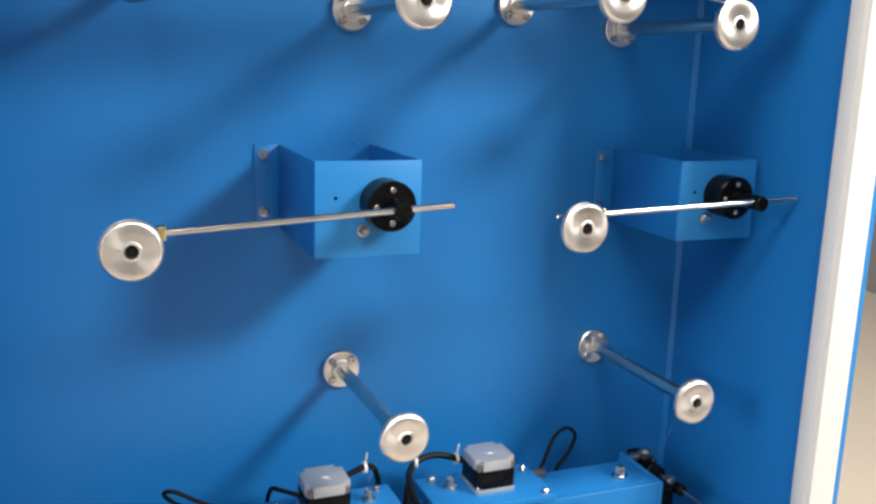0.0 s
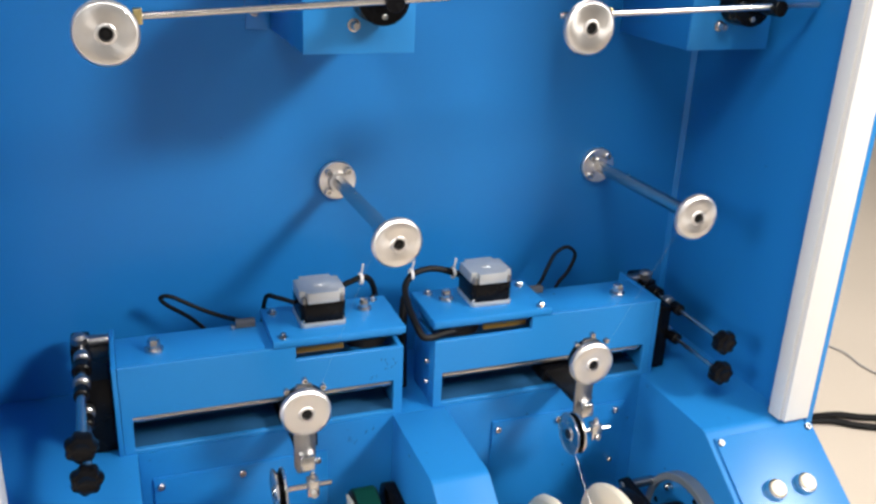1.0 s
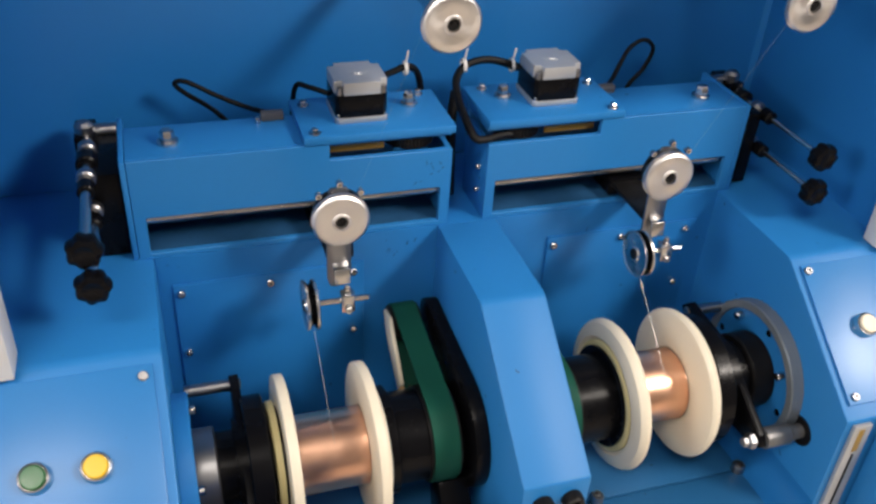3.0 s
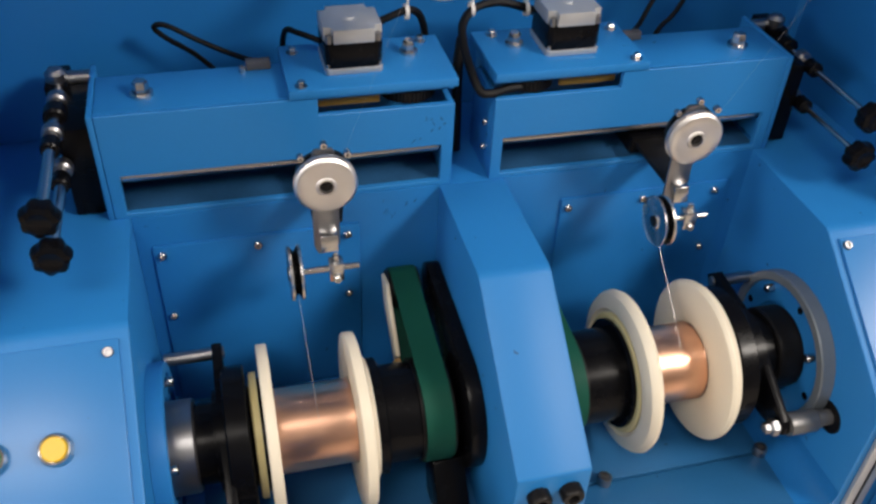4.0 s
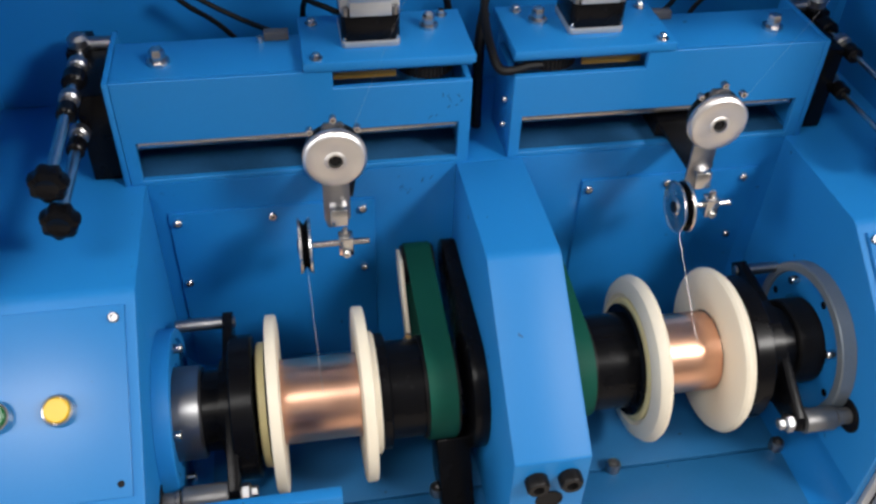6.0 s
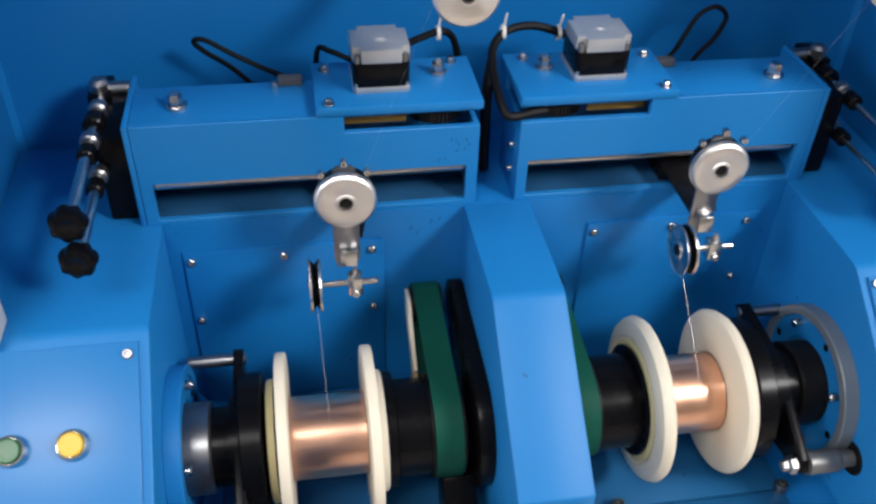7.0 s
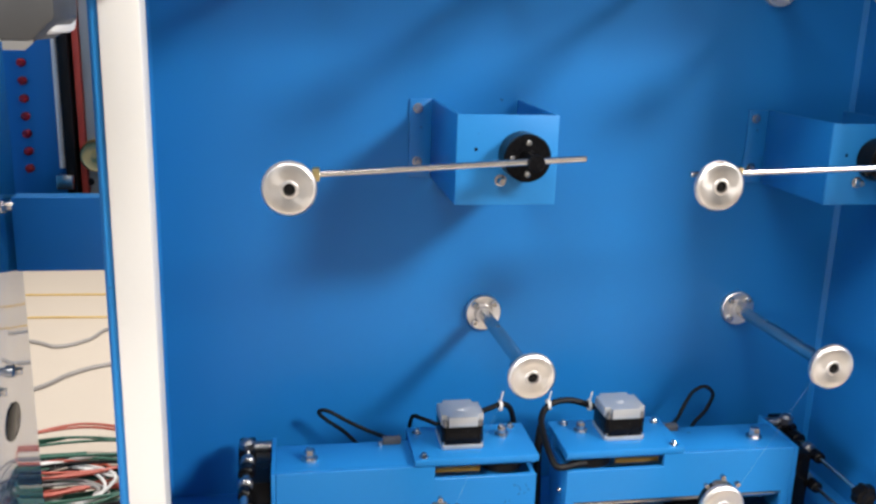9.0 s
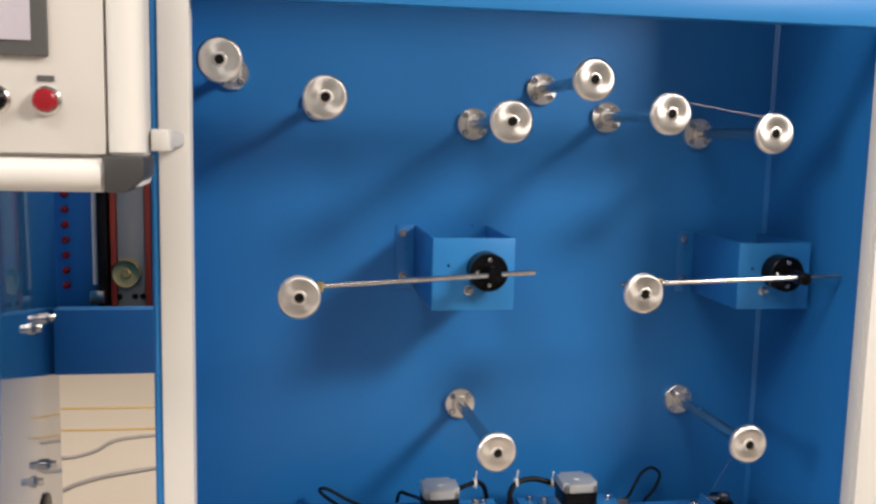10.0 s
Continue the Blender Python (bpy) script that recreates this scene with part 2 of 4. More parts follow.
# ---- room ----
def room():
    fl = part("floor", box(-4, 5, -4, 5, -0.1, 0, 0), FLOORM)
    tagged(fl, "smooth cream painted factory floor", "floor", kind="structure")
    ce = part("ceiling", box(-4, 5, -4, 5, 5.0, 5.1, 0), CEILM)
    tagged(ce, "plain pale grey factory ceiling", "ceiling", kind="structure")
    tagged(part("wall_north", box(-4.1, 5.1, 5, 5.1, -0.1, 5.1, 0), WALLM), "plain pale grey plaster wall", "wall", kind="structure")
    tagged(part("wall_east", box(5, 5.1, -4, 5, -0.1, 5.1, 0), WALLM), "plain pale grey plaster wall", "wall", kind="structure")

    def wall_with_windows(name, along, pos, a0, a1, wins):
        """A wall of thickness 0.1 with rectangular openings (from, to, sill, head), in order along it."""
        us = sorted({a0, a1, *(w[0] for w in wins), *(w[1] for w in wins)})
        vs = sorted({-0.1, 5.1, *(w[2] for w in wins), *(w[3] for w in wins)})

        def hole(i, j):
            u, v = (us[i] + us[i + 1]) / 2, (vs[j] + vs[j + 1]) / 2
            return any(w[0] < u < w[1] and w[2] < v < w[3] for w in wins)
        bm = slotted_plate(us, vs, hole, -0.05, 0.05)
        bm.transform(Matrix.Translation((0, pos, 0)) if along == "x" else Matrix.Translation((pos, 0, 0)) @ Matrix.Rotation(radians(90), 4, "Z"))
        tagged(part(name, bm, WALLM), "plain pale grey plaster wall with high window openings", "wall", kind="structure")
    wall_with_windows("wall_south", "x", -4.05, -4.1, 5.1, ((-1.4, -0.2, 1.7, 2.9),))
    wall_with_windows("wall_west", "y", -4.05, -4.0, 5.0, ((-2.35, -1.25, 2.05, 3.15),))


room()


# ---- machine cabinet ----
XL, XR, DECK, YK, YF, ZF = -0.515, 0.468, 0.902, -0.313, -0.467, 0.790
TL, TR, TB, TFL = -0.348, 0.335, -0.164, 0.632
AX_Y, AX_Z = -0.320, 0.731


def screws(places, parent, axis="-y", r=0.003, h=0.003, mat=None, name="screw", socket=True):
    for p in places:
        part(name, caphead(p, axis, r, h, socket), mat or STEEL, parent)


def cabinet():
    cab = thing("machine_cabinet", (-0.02, -0.2, 0.0), "tall blue enamelled steel wire machine cabinet with white front posts", "machine")
    part("back_panel", box(XL, XR, 0, 0.02, 0.0, 1.985, 0), BLUE, cab)
    part("side_panel", box(XL - 0.004, XL, -0.318, 0.02, 0.0, 1.985, 0.001), BLUE, cab)
    part("side_panel", box(XR, XR + 0.03, -0.318, 0.02, 0.0, 1.985, 0.001), BLUE, cab)
    part("front_post", box(-0.508, -0.4715, -0.328, -0.290, DECK + 0.001, 1.985, 0.0015), WHITE, cab, "white enamelled front post")
    part("front_post", box(0.449, 0.488, -0.328, -0.300, DECK + 0.001, 1.985, 0.0015), WHITE, cab, "white enamelled front post")
    part("post_edge", box(0.4455, 0.4495, -0.322, -0.300, DECK + 0.001, 1.776, 0.001), WHITE, cab, "pale inner edge strip")
    part("post_edge", box(-0.5155, -0.5085, -0.324, -0.30, 0.1, 1.90, 0.001), PANEL, cab)
    part("post_edge", box(0.4885, 0.500, -0.324, -0.30, 0.1, 1.90, 0.001), PANEL, cab)
    # added roof, never in view; its height sets the shade on panel and deck
    part("unseen_roof", box(XL - 0.004, XR + 0.03, -0.33, 0.02, 1.9855, 2.005, 0.001), BLUE, cab)
    part("top_beam", box(-0.471, 0.4485, -0.326, -0.305, 1.775, 1.815, 0.0015), PANEL, cab)
    for x, d in ((XL, 1), (XR, -1)):
        part("corner_bead", prism([(x, 0.0), (x + d * 0.006, 0.0), (x + d * 0.003, -0.003), (x, -0.006)], DECK, 1.86, 0.0, "z"), BLUE, cab)
    fold = math.atan2(DECK - ZF, YK - YF)
    bend = [(YK + 0.020 * math.tan(fold / 2) - 0.020 * math.sin(fold * k / 5), DECK - 0.020 * (1 - math.cos(fold * k / 5))) for k in range(6)]
    prof = [(0, DECK)] + bend + [(YF, ZF), (YF, 0.1), (0, 0.1)]
    part("side_housing", prism(prof, XL, TL, 0.002), PANEL, cab)
    part("side_housing", prism(prof, TR, XR + 0.03, 0.002), PANEL, cab)
    part("rear_deck", box(TL, TR, TB - 0.0, 0, 0.1, DECK, 0.001), BLUE, cab)
    dv = part("divider_hood", prism([(TB, DECK)] + bend + [(-0.466, 0.789), (-0.466, 0.40), (TB, 0.40)], -0.036, 0.036, 0.002), PANEL, cab)
    for x in (-0.014, 0.017):
        part("cap_screw", caphead((x, -0.466, 0.765), "-y", 0.011, 0.012), BLACKOX, dv)
    part("cable_hole", lathe([(0, 0.0004), (0.0115, 0.0004), (0.0118, 0.0012), (0.0128, 0.0012), (0.0132, 0)], (0.002, -0.4662, 0.731), "-y", 28), RUBBER, dv)
    part("trough_floor", box(TL, TR, -0.376, TB, TFL - 0.01, TFL, 0.001), FLOORBLUE, cab)
    part("trough_floor", box(TL, TR, YF, -0.379, TFL - 0.01, TFL, 0.001), FLOORBLUE, cab)
    for x, d in ((TR, -1), (TL, 1)):
        arc = [(x + d * 0.032 * (1 - math.sin(radians(a))), TFL + 0.032 * (1 - math.cos(radians(a)))) for a in range(0, 91, 10)]
        part("trough_cove", prism([(x, TFL)] + arc, YF, TB, 0.0, "y"), BLUE, cab)
    part("front_panel", box(TL, TR, YF - 0.002, YF + 0.02, 0.1, TFL - 0.012, 0.001), BLUE, cab)
    for x0, x1, xs in ((-0.333, -0.122, (-0.325, -0.229, -0.135)), (0.106, 0.312, (0.114, 0.205, 0.296))):
        pl = part("cover_plate", box(x0, x1, TB - 0.0035, TB, 0.64, 0.866, 0.001), BLUE, cab)
        screws([(x, TB - 0.0035, 0.855) for x in xs], pl, r=0.0045, h=0.004)
        screws([(x, TB - 0.0035, 0.772) for x in ((xs[0], xs[2]) if x0 < 0 else (xs[2],))], pl, r=0.0042, h=0.004)
    for x in (0.109, 0.30, -0.085, -0.30):
        part("cap_bolt", caphead((x, -0.378, TFL), "z", 0.0080, 0.011), MACHINED, cab)
    part("lower_lid", box(-0.347, -0.187, -0.481, -0.469, 0.64, 0.80, 0.002), PANEL, cab)
    return cab


machine = cabinet()


# ---- guide pulleys ----
def wheel_profile(R, w):
    """A grooved wheel from its back rim to its dished front face."""
    return [(0.009, 0.0), (R - 0.004, 0.0), (R, 0.001), (R, 0.0025), (R - 0.0075, w * 0.42), (R, w - 0.0042), (R, w - 0.0032), (R - 0.0006, w - 0.0026), (R * 0.91, w - 0.0006), (R * 0.89, w - 0.0004),
            (R * 0.60, w - 0.0008), (R * 0.33, w - 0.0014), (R * 0.31, w - 0.0004), (R * 0.29, w), (0.0066, w), (0.0060, w - 0.0045), (0, w - 0.0045)]


def guide_pulley():
    g = thing("guide_pulley", (0, 0, 0), "turned aluminium grooved guide pulley on a steel rod", "pulley", "guide pulleys on the back panel")
    f = part("flange", lathe([(0, 0.0), (0.0256, 0.0), (0.0256, 0.007), (0.0246, 0.008), (0.0140, 0.008), (0.0125, 0.014), (0, 0.014)], (0, 0, 0), "-y", 36), ALU, g)
    for k in range(4):
        a = radians(45 + 90 * k)
        part("screw", caphead((0.0190 * math.cos(a), -0.008, 0.0190 * math.sin(a)), "-y", 0.0050, 0.0055), STEEL, f)
    part("rod", rod((0, -0.01, 0), (0, -0.222, 0), 0.0090, 20), STEEL, g)
    w = part("wheel", lathe(wheel_profile(0.0290, 0.011), (0, -0.2275, 0), "-y", 56), ALU, g)
    part("bearing", lathe([(0.0059, 0), (0.0059, 0.0016), (0.0050, 0.0020), (0.0044, 0.0010), (0.0026, 0.0010), (0.0024, 0.0026), (0, 0.0026)], (0, -0.2275 - 0.0072, 0), "-y", 20), BLACKOX, w)
    part("back_collar", lathe([(0, 0), (0.012, 0), (0.012, 0.007), (0, 0.007)], (0, -0.2205, 0), "-y", 24), BLACKOX, g)
    part("set_screw", lathe([(0, 0), (0.0028, 0), (0.0028, 0.007), (0.002, 0.009), (0, 0.009)], (-0.0225, -0.2215, 0.012), "-y", 12), STEEL, g)
    return g


first = guide_pulley()
first.matrix_basis = pose(-0.069, 0, 1.171, rx=1.2, rz=2.8)
for x, z, k in ((0.322, 1.168, 1.04), (-0.441, 1.706, 1.13), (-0.308, 1.663, 1.13), (-0.059, 1.638, 1.13), (0.054, 1.697, 1.13), (0.167, 1.654, 1.13), (0.331, 1.631, 1.07)):
    c = copy_thing(first, pose(x, 0, z, rz=1.2 if z < 1.3 else 0.0))
    for ch in c.children:
        if ch.name.startswith("rod"):
            ch.scale = (1, k, 1)
        elif not ch.name.startswith("flange"):
            ch.location.y = -0.222 * (k - 1)
# ---- control panels ----
SL = math.atan2(DECK - ZF, YK - YF)
AXES["slope"] = Matrix.Rotation(SL, 4, "X")


def on_slope(x, d, lift=0.0):
    """A point d metres down the sloping desk from its upper edge."""
    return Vector((x, YK - d * math.cos(SL) - lift * math.sin(SL), DECK - d * math.sin(SL) + lift * math.cos(SL)))


def control_panel(x0, x1, buttons, screw_places, label):
    c = thing("control_panel", on_slope((x0 + x1) / 2, 0.09), label, "control panel", "control panels on the sloping desk")
    a, b = on_slope(0, 0.013), on_slope(0, 0.174)
    ua, ub = on_slope(0, 0.013, 0.0035), on_slope(0, 0.174, 0.0035)
    p = part("plate", prism([(a.y, a.z), (ua.y, ua.z), (ub.y, ub.z), (b.y, b.z)], x0, x1, 0.0008), PLATE, c)
    for x, d, bare in screw_places:
        if bare:
            part("screw_hole", lathe([(0, 0.0003), (0.0026, 0.0003), (0.0030, 0)], on_slope(x, d, 0.0035), "slope", 14), RUBBER, p)
        else:
            part("screw", caphead(on_slope(x, d, 0.0035), "slope", 0.0046, 0.0035), MACHINED, p)
    for x, d, mat, text in buttons:
        r = part("button_ring", lathe([(0, 0), (0.0138, 0), (0.0138, 0.005), (0.0125, 0.009), (0.0108, 0.0095), (0.0106, 0.006), (0, 0.006)], on_slope(x, d, 0.0035), "slope", 32), STEEL, c, "chrome button ring")
        part("button_cap", lathe([(0, 0.005), (0.0104, 0.005), (0.0104, 0.0115), (0.0092, 0.0125), (0, 0.0128)], on_slope(x, d, 0.0035), "slope", 32), mat, r, text)
    return c


control_panel(-0.505, -0.357, ((-0.412, 0.098, YELBTN, "yellow push button"), (-0.462, 0.098, GRNBTN, "green push button")),
              ((-0.366, 0.024, 0), (-0.366, 0.163, 1), (-0.495, 0.024, 1)), "blue sloping control panel with green and yellow buttons")
control_panel(0.343, 0.494, ((0.394, 0.092, CREAM, "pale push button"), (0.440, 0.092, CREAM, "pale push button")),
              ((0.349, 0.021, 0), (0.352, 0.166, 0), (0.486, 0.021, 0)), "blue sloping control panel with two pale buttons")


# ---- wire-laying units ----
def traverse_unit(s, x_in, x_out, label):
    """s: 1 or -1, the way from the inner to the outer end."""
    u = thing("traverse_unit", ((x_in + x_out) / 2, -0.11, DECK), label, "traverse unit", "traverse units on the deck")

    def bx(xa, xb, *r, w=0.0008):
        return box(min(xa, xb), max(xa, xb), *r, w)
    notch = x_in + s * 0.136
    xs = sorted((x_in, x_in + s * 0.012, notch, x_out - s * 0.012, x_out))
    zs = [0.902, 0.9075, 0.951, 0.998, 1.017]
    inner_first = s > 0

    def hole(i, j):
        return (j == 1 and i in (1, 2)) or (j == 3 and i in ((0, 1) if inner_first else (2, 3)))
    part("front_plate", slotted_plate(xs, zs, hole, -0.163, -0.156), PANEL, u)
    part("top_plate", bx(x_in, x_out, -0.1557, -0.086, 1.011, 1.017), PANEL, u)
    part("back_plate", bx(x_in, x_out, -0.0920, -0.0865, 0.902, 1.0105), PANEL, u)
    part("inner_end", bx(x_in, x_in + s * 0.006, -0.1557, -0.0923, 0.902, 0.998), PANEL, u)
    part("end_plate", bx(x_out + s * 0.0005, x_out + s * 0.006, -0.1632, -0.060, 0.902, 1.0175, w=0.001), PANEL, u)
    part("inner_floor", bx(x_in + s * 0.007, x_out - s * 0.007, -0.155, -0.093, 0.9025, 0.9065), DARKBLUE, u, "dark blue inner floor")
    tp = part("motor_plate", bx(x_in - s * 0.002, x_in + s * 0.163, -0.165, -0.068, 1.0175, 1.0270, w=0.0015), PANEL, u)
    for dx, y, big in ((0.035, -0.104, 1), (0.150, -0.156, 0), (0.150, -0.086, 0), (0.018, -0.080, 0)):
        part("hex_bolt", hexbolt((x_in + s * dx, y, 1.0270), "z", 0.0065 if big else 0.0042, 0.014 if big else 0.006), STEEL, tp)
    part("hex_bolt", hexbolt((x_out - s * 0.043, -0.128, 1.017), "z", 0.0075, 0.015), STEEL, u)
    part("ochre_plate", bx(x_in + s * 0.073, notch - s * 0.001, -0.1470, -0.1430, 0.9983, 1.0060), OCHRE, u, "ochre inner plate behind the slot")
    gear = bmesh.new()
    gx, gy, teeth = x_in + s * 0.042, -0.129, 44
    ring = []
    for z in (0.9990, 1.0100):
        ring.append([gear.verts.new((gx + r * math.cos(a), gy + r * math.sin(a), z)) for k in range(teeth) for r, a in
                     ((0.0285, 2 * math.pi * k / teeth), (0.0285, 2 * math.pi * (k + 0.4) / teeth), (0.0268, 2 * math.pi * (k + 0.5) / teeth), (0.0268, 2 * math.pi * (k + 0.9) / teeth))])
    gear.faces.new(ring[0][::-1]), gear.faces.new(ring[1])
    for k in range(len(ring[0])):
        q = (k + 1) % len(ring[0])
        gear.faces.new((ring[0][k], ring[0][q], ring[1][q], ring[1][k]))
    part("toothed_pulley", gear, BLACKOX, u, "dark toothed belt pulley")
    for y, z in ((-0.1490, 0.9425), (-0.112, 0.9425)):
        part("guide_rod", rod((x_in + s * 0.004, y, z), (x_out - s * 0.004, y, z), 0.0058), STEEL, u)
    for dx in (0.030, 0.300):
        part("screw", caphead((x_in + s * dx, -0.0925, 0.925), "-y", 0.004, 0.004), STEEL, u)
    for y, z in ((-0.141, 0.96), (-0.141, 0.93)):
        part("side_screw", caphead((x_in - 0.0002, y, z), "x", 0.0035, 0.004 if s < 0 else -0.004), STEEL, u)
    part("bearing_block", bx(x_out + s * 0.0065, x_out + s * 0.036, -0.150, -0.054, 0.903, 0.999, w=0.002), BLACK, u, "black bearing block")
    return u


def paint_chips(host, x0, x1, z0, z1, y, n, seed):
    """Small dark scratches through the paint, each a thin ragged sliver on its host."""
    rnd = random.Random(seed)
    for k in range(n):
        cx, cz, ang, ln = rnd.uniform(x0, x1), rnd.uniform(z0, z1), rnd.uniform(0.6, 2.2), rnd.uniform(0.0015, 0.0045)
        wd = rnd.uniform(0.0004, 0.0009)
        out = []
        for q in range(8):
            a = 2 * math.pi * q / 8
            u, v = ln * math.cos(a) * rnd.uniform(0.7, 1.1), wd * math.sin(a) * rnd.uniform(0.6, 1.3)
            out.append((cx + u * math.cos(ang) - v * math.sin(ang), cz + u * math.sin(ang) + v * math.cos(ang)))
        part("paint_chip", prism(out, y - 0.00025, y + 0.0002, 0, "y"), DARKBLUE, host, "dark chip in the paint")


left_unit = traverse_unit(-1, -0.023, -0.362, "blue steel traverse housing with slots and a motor plate")
traverse_unit(1, 0.019, 0.345, "blue steel traverse housing with slots and a motor plate")


paint_chips(machine, -0.098, -0.052, 0.868, 0.893, TB, 8, 7)
paint_chips(left_unit, -0.066, -0.032, 0.958, 0.985, -0.163, 9, 4)


def stepper_motor(x, y, z):
    m = thing("stepper_motor", (x, y, z), "square black stepper motor with cast aluminium end caps", "motor", "stepper motors on the motor plates")

    def oct_prism(h, c, z0, z1, w=0.0008):
        q = h - c
        return prism([(x - h, y - q), (x - q, y - h), (x + q, y - h), (x + h, y - q), (x + h, y + q), (x + q, y + h), (x - q, y + h), (x - h, y + q)], z0, z1, w, "z")
    part("mounting_flange", oct_prism(0.0282, 0.003, z, z + 0.0065), CAST, m)
    part("stator", oct_prism(0.0278, 0.0045, z + 0.0065, z + 0.0320), BLACK, m, "black laminated stator")
    h, c = 0.0282, 0.0085
    notched = []
    for sx, sy in ((-1, -1), (1, -1), (1, 1), (-1, 1)):
        corner = [(sx * h, sy * (h - c)), (sx * (h - c * 0.75), sy * (h - c)), (sx * (h - c), sy * (h - c * 0.75)), (sx * (h - c), sy * h)]
        notched += corner if sx * sy > 0 else corner[::-1]
    cap = part("end_cap", prism([(x + u, y + v) for u, v in notched], z + 0.0320, z + 0.0460, 0.0005, "z"), CAST, m, "", 25)
    for sx in (-1, 1):
        for sy in (-1, 1):
            part("through_bolt", caphead((x + sx * 0.0236, y + sy * 0.0236, z + 0.0320), "z", 0.0034, 0.008), MACHINED, m)
    part("top_boss", lathe([(0, 0), (0.0085, 0), (0.0085, 0.0004), (0.0055, 0.0004), (0.0050, 0.0011), (0, 0.0011)], (x, y, z + 0.046), "z", 28), CAST, cap)
    for sx in (-1, 1):
        for sy in (-1, 1):
            part("screw", caphead((x + sx * 0.0236, y + sy * 0.0236, z + 0.0065), "z", 0.0035, 0.004), STEEL, m)
    part("cable_outlet", box(x - 0.006, x + 0.006, y + 0.0275, y + 0.033, z + 0.008, z + 0.016), BLACK, m)
    return m


stepper_motor(-0.119, -0.112, 1.0271)
stepper_motor(0.106, -0.110, 1.0271)


def wire_guide(x, s, low=0.0):
    """The travelling arm with two grooved wheels."""
    g = thing("wire_guide", (x, -0.16, 0.93), "steel wire guide arm with two turned aluminium wheels", "wire guide", "wire guides on the traverse units")
    y = -0.238
    part("carriage", box(x + s * 0.010 - 0.024, x + s * 0.010 + 0.024, -0.1545, -0.096, 0.909, 0.9300, 0.002), BLACK, g, "black plastic carriage")
    part("carriage_plate", prism([(x + 0.020, -0.151), (x + 0.030, -0.165), (x + 0.016, y + 0.004), (x - 0.012, y + 0.004), (x - 0.012, -0.151)], 0.922, 0.927, 0.0006, "z"), BLACKOX, g)
    part("arm_plate", prism([(x - 0.013, 1.005), (x - 0.008, 1.013), (x + 0.008, 1.013), (x + 0.013, 1.005), (x + 0.0125, 0.905), (x + 0.006, 0.895), (x - 0.009, 0.895), (x - 0.0125, 0.905)], y, y + 0.003, 0.0005, "y"), MACHINED, g)
    w = part("upper_wheel", lathe(wheel_profile(0.0290, 0.011), (x, y - 0.004, 0.982), "-y", 56), ALU, g)
    part("bearing", lathe([(0.0059, 0), (0.0059, 0.0016), (0.0050, 0.0020), (0.0044, 0.0010), (0.0026, 0.0010), (0.0024, 0.0026), (0, 0.0026)], (x, y - 0.0112, 0.982), "-y", 20), BLACKOX, w)
    part("axle_collar", lathe([(0, 0), (0.008, 0), (0.008, 0.005), (0, 0.005)], (x, y + 0.001, 0.982), "-y", 20), STEEL, g)
    part("cover_ring", lathe([(0.020, 0), (0.0262, 0), (0.0262, 0.004), (0.020, 0.004), (0.020, 0)], (x, y + 0.004, 0.985), "-y", 40), BLACKOX, g)
    for dx, z in ((-0.021, 1.009), (0.0, 1.020), (0.021, 1.009)):
        part("screw", caphead((x + dx, y - 0.001, z), "-y", 0.0034, 0.006), STEEL, g)
    part("folded_tab", prism([(y, 0.925), (y - 0.010, 0.922), (y - 0.013, 0.906), (y - 0.0105, 0.905), (y - 0.008, 0.9195), (y, 0.9225)], x - 0.007, x + 0.009, 0.0004), STEEL, g)
    cx = x + 0.006 + low * 0.6
    b = part("clamp_block", box(cx - 0.007, cx + 0.007, y - 0.018, y - 0.004, 0.872, 0.893, 0.001), STEEL, g)
    part("clamp_screw", caphead((cx, y - 0.018, 0.8765), "-y", 0.0040, 0.004), STEEL, b)
    part("clamp_screw", hexbolt((cx, y - 0.011, 0.893), "z", 0.0034, 0.008), STEEL, b)
    part("axle", rod((x - 0.030 + low, y - 0.011, 0.884), (x + 0.029 + low * 0.5, y - 0.011, 0.884), 0.0032), STEEL, g)
    wx = x - 0.040 + low
    lw = part("lower_wheel", lathe([(0, 0), (0.008, 0), (0.0095, 0.002), (0.0245, 0.002), (0.0266, 0.0005), (0.0272, 0.0012), (0.0262, 0.0032), (0.020, 0.0038), (0, 0.0038)], (wx, y - 0.011, 0.884), "x", 48), ALU_X, g)
    part("groove", lathe([(0, 0.0035), (0.0255, 0.0035), (0.0205, 0.0068), (0.0255, 0.0101), (0, 0.0101)], (wx, y - 0.011, 0.884), "x", 40), BLACK, lw, "black wheel groove")
    part("wheel_face", lathe([(0, 0.0098), (0.020, 0.0098), (0.0262, 0.0104), (0.0272, 0.0124), (0.0266, 0.0131), (0.0245, 0.0116), (0.0095, 0.0116), (0.008, 0.0136), (0, 0.0136)], (wx, y - 0.011, 0.884), "x", 48), ALU_X, lw)
    part("bearing", lathe([(0, 0), (0.006, 0), (0.006, 0.001), (0, 0.001)], (x - 0.0408 + low, y - 0.011, 0.884), "x", 18), BLACKOX, lw)
    return g


for guide, dz in ((wire_guide(-0.1655, 1), -0.005), (wire_guide(0.1985, 1, 0.016), 0.003)):
    for ch in guide.children:
        if not ch.name.startswith("carriage"):
            ch.location.z = dz


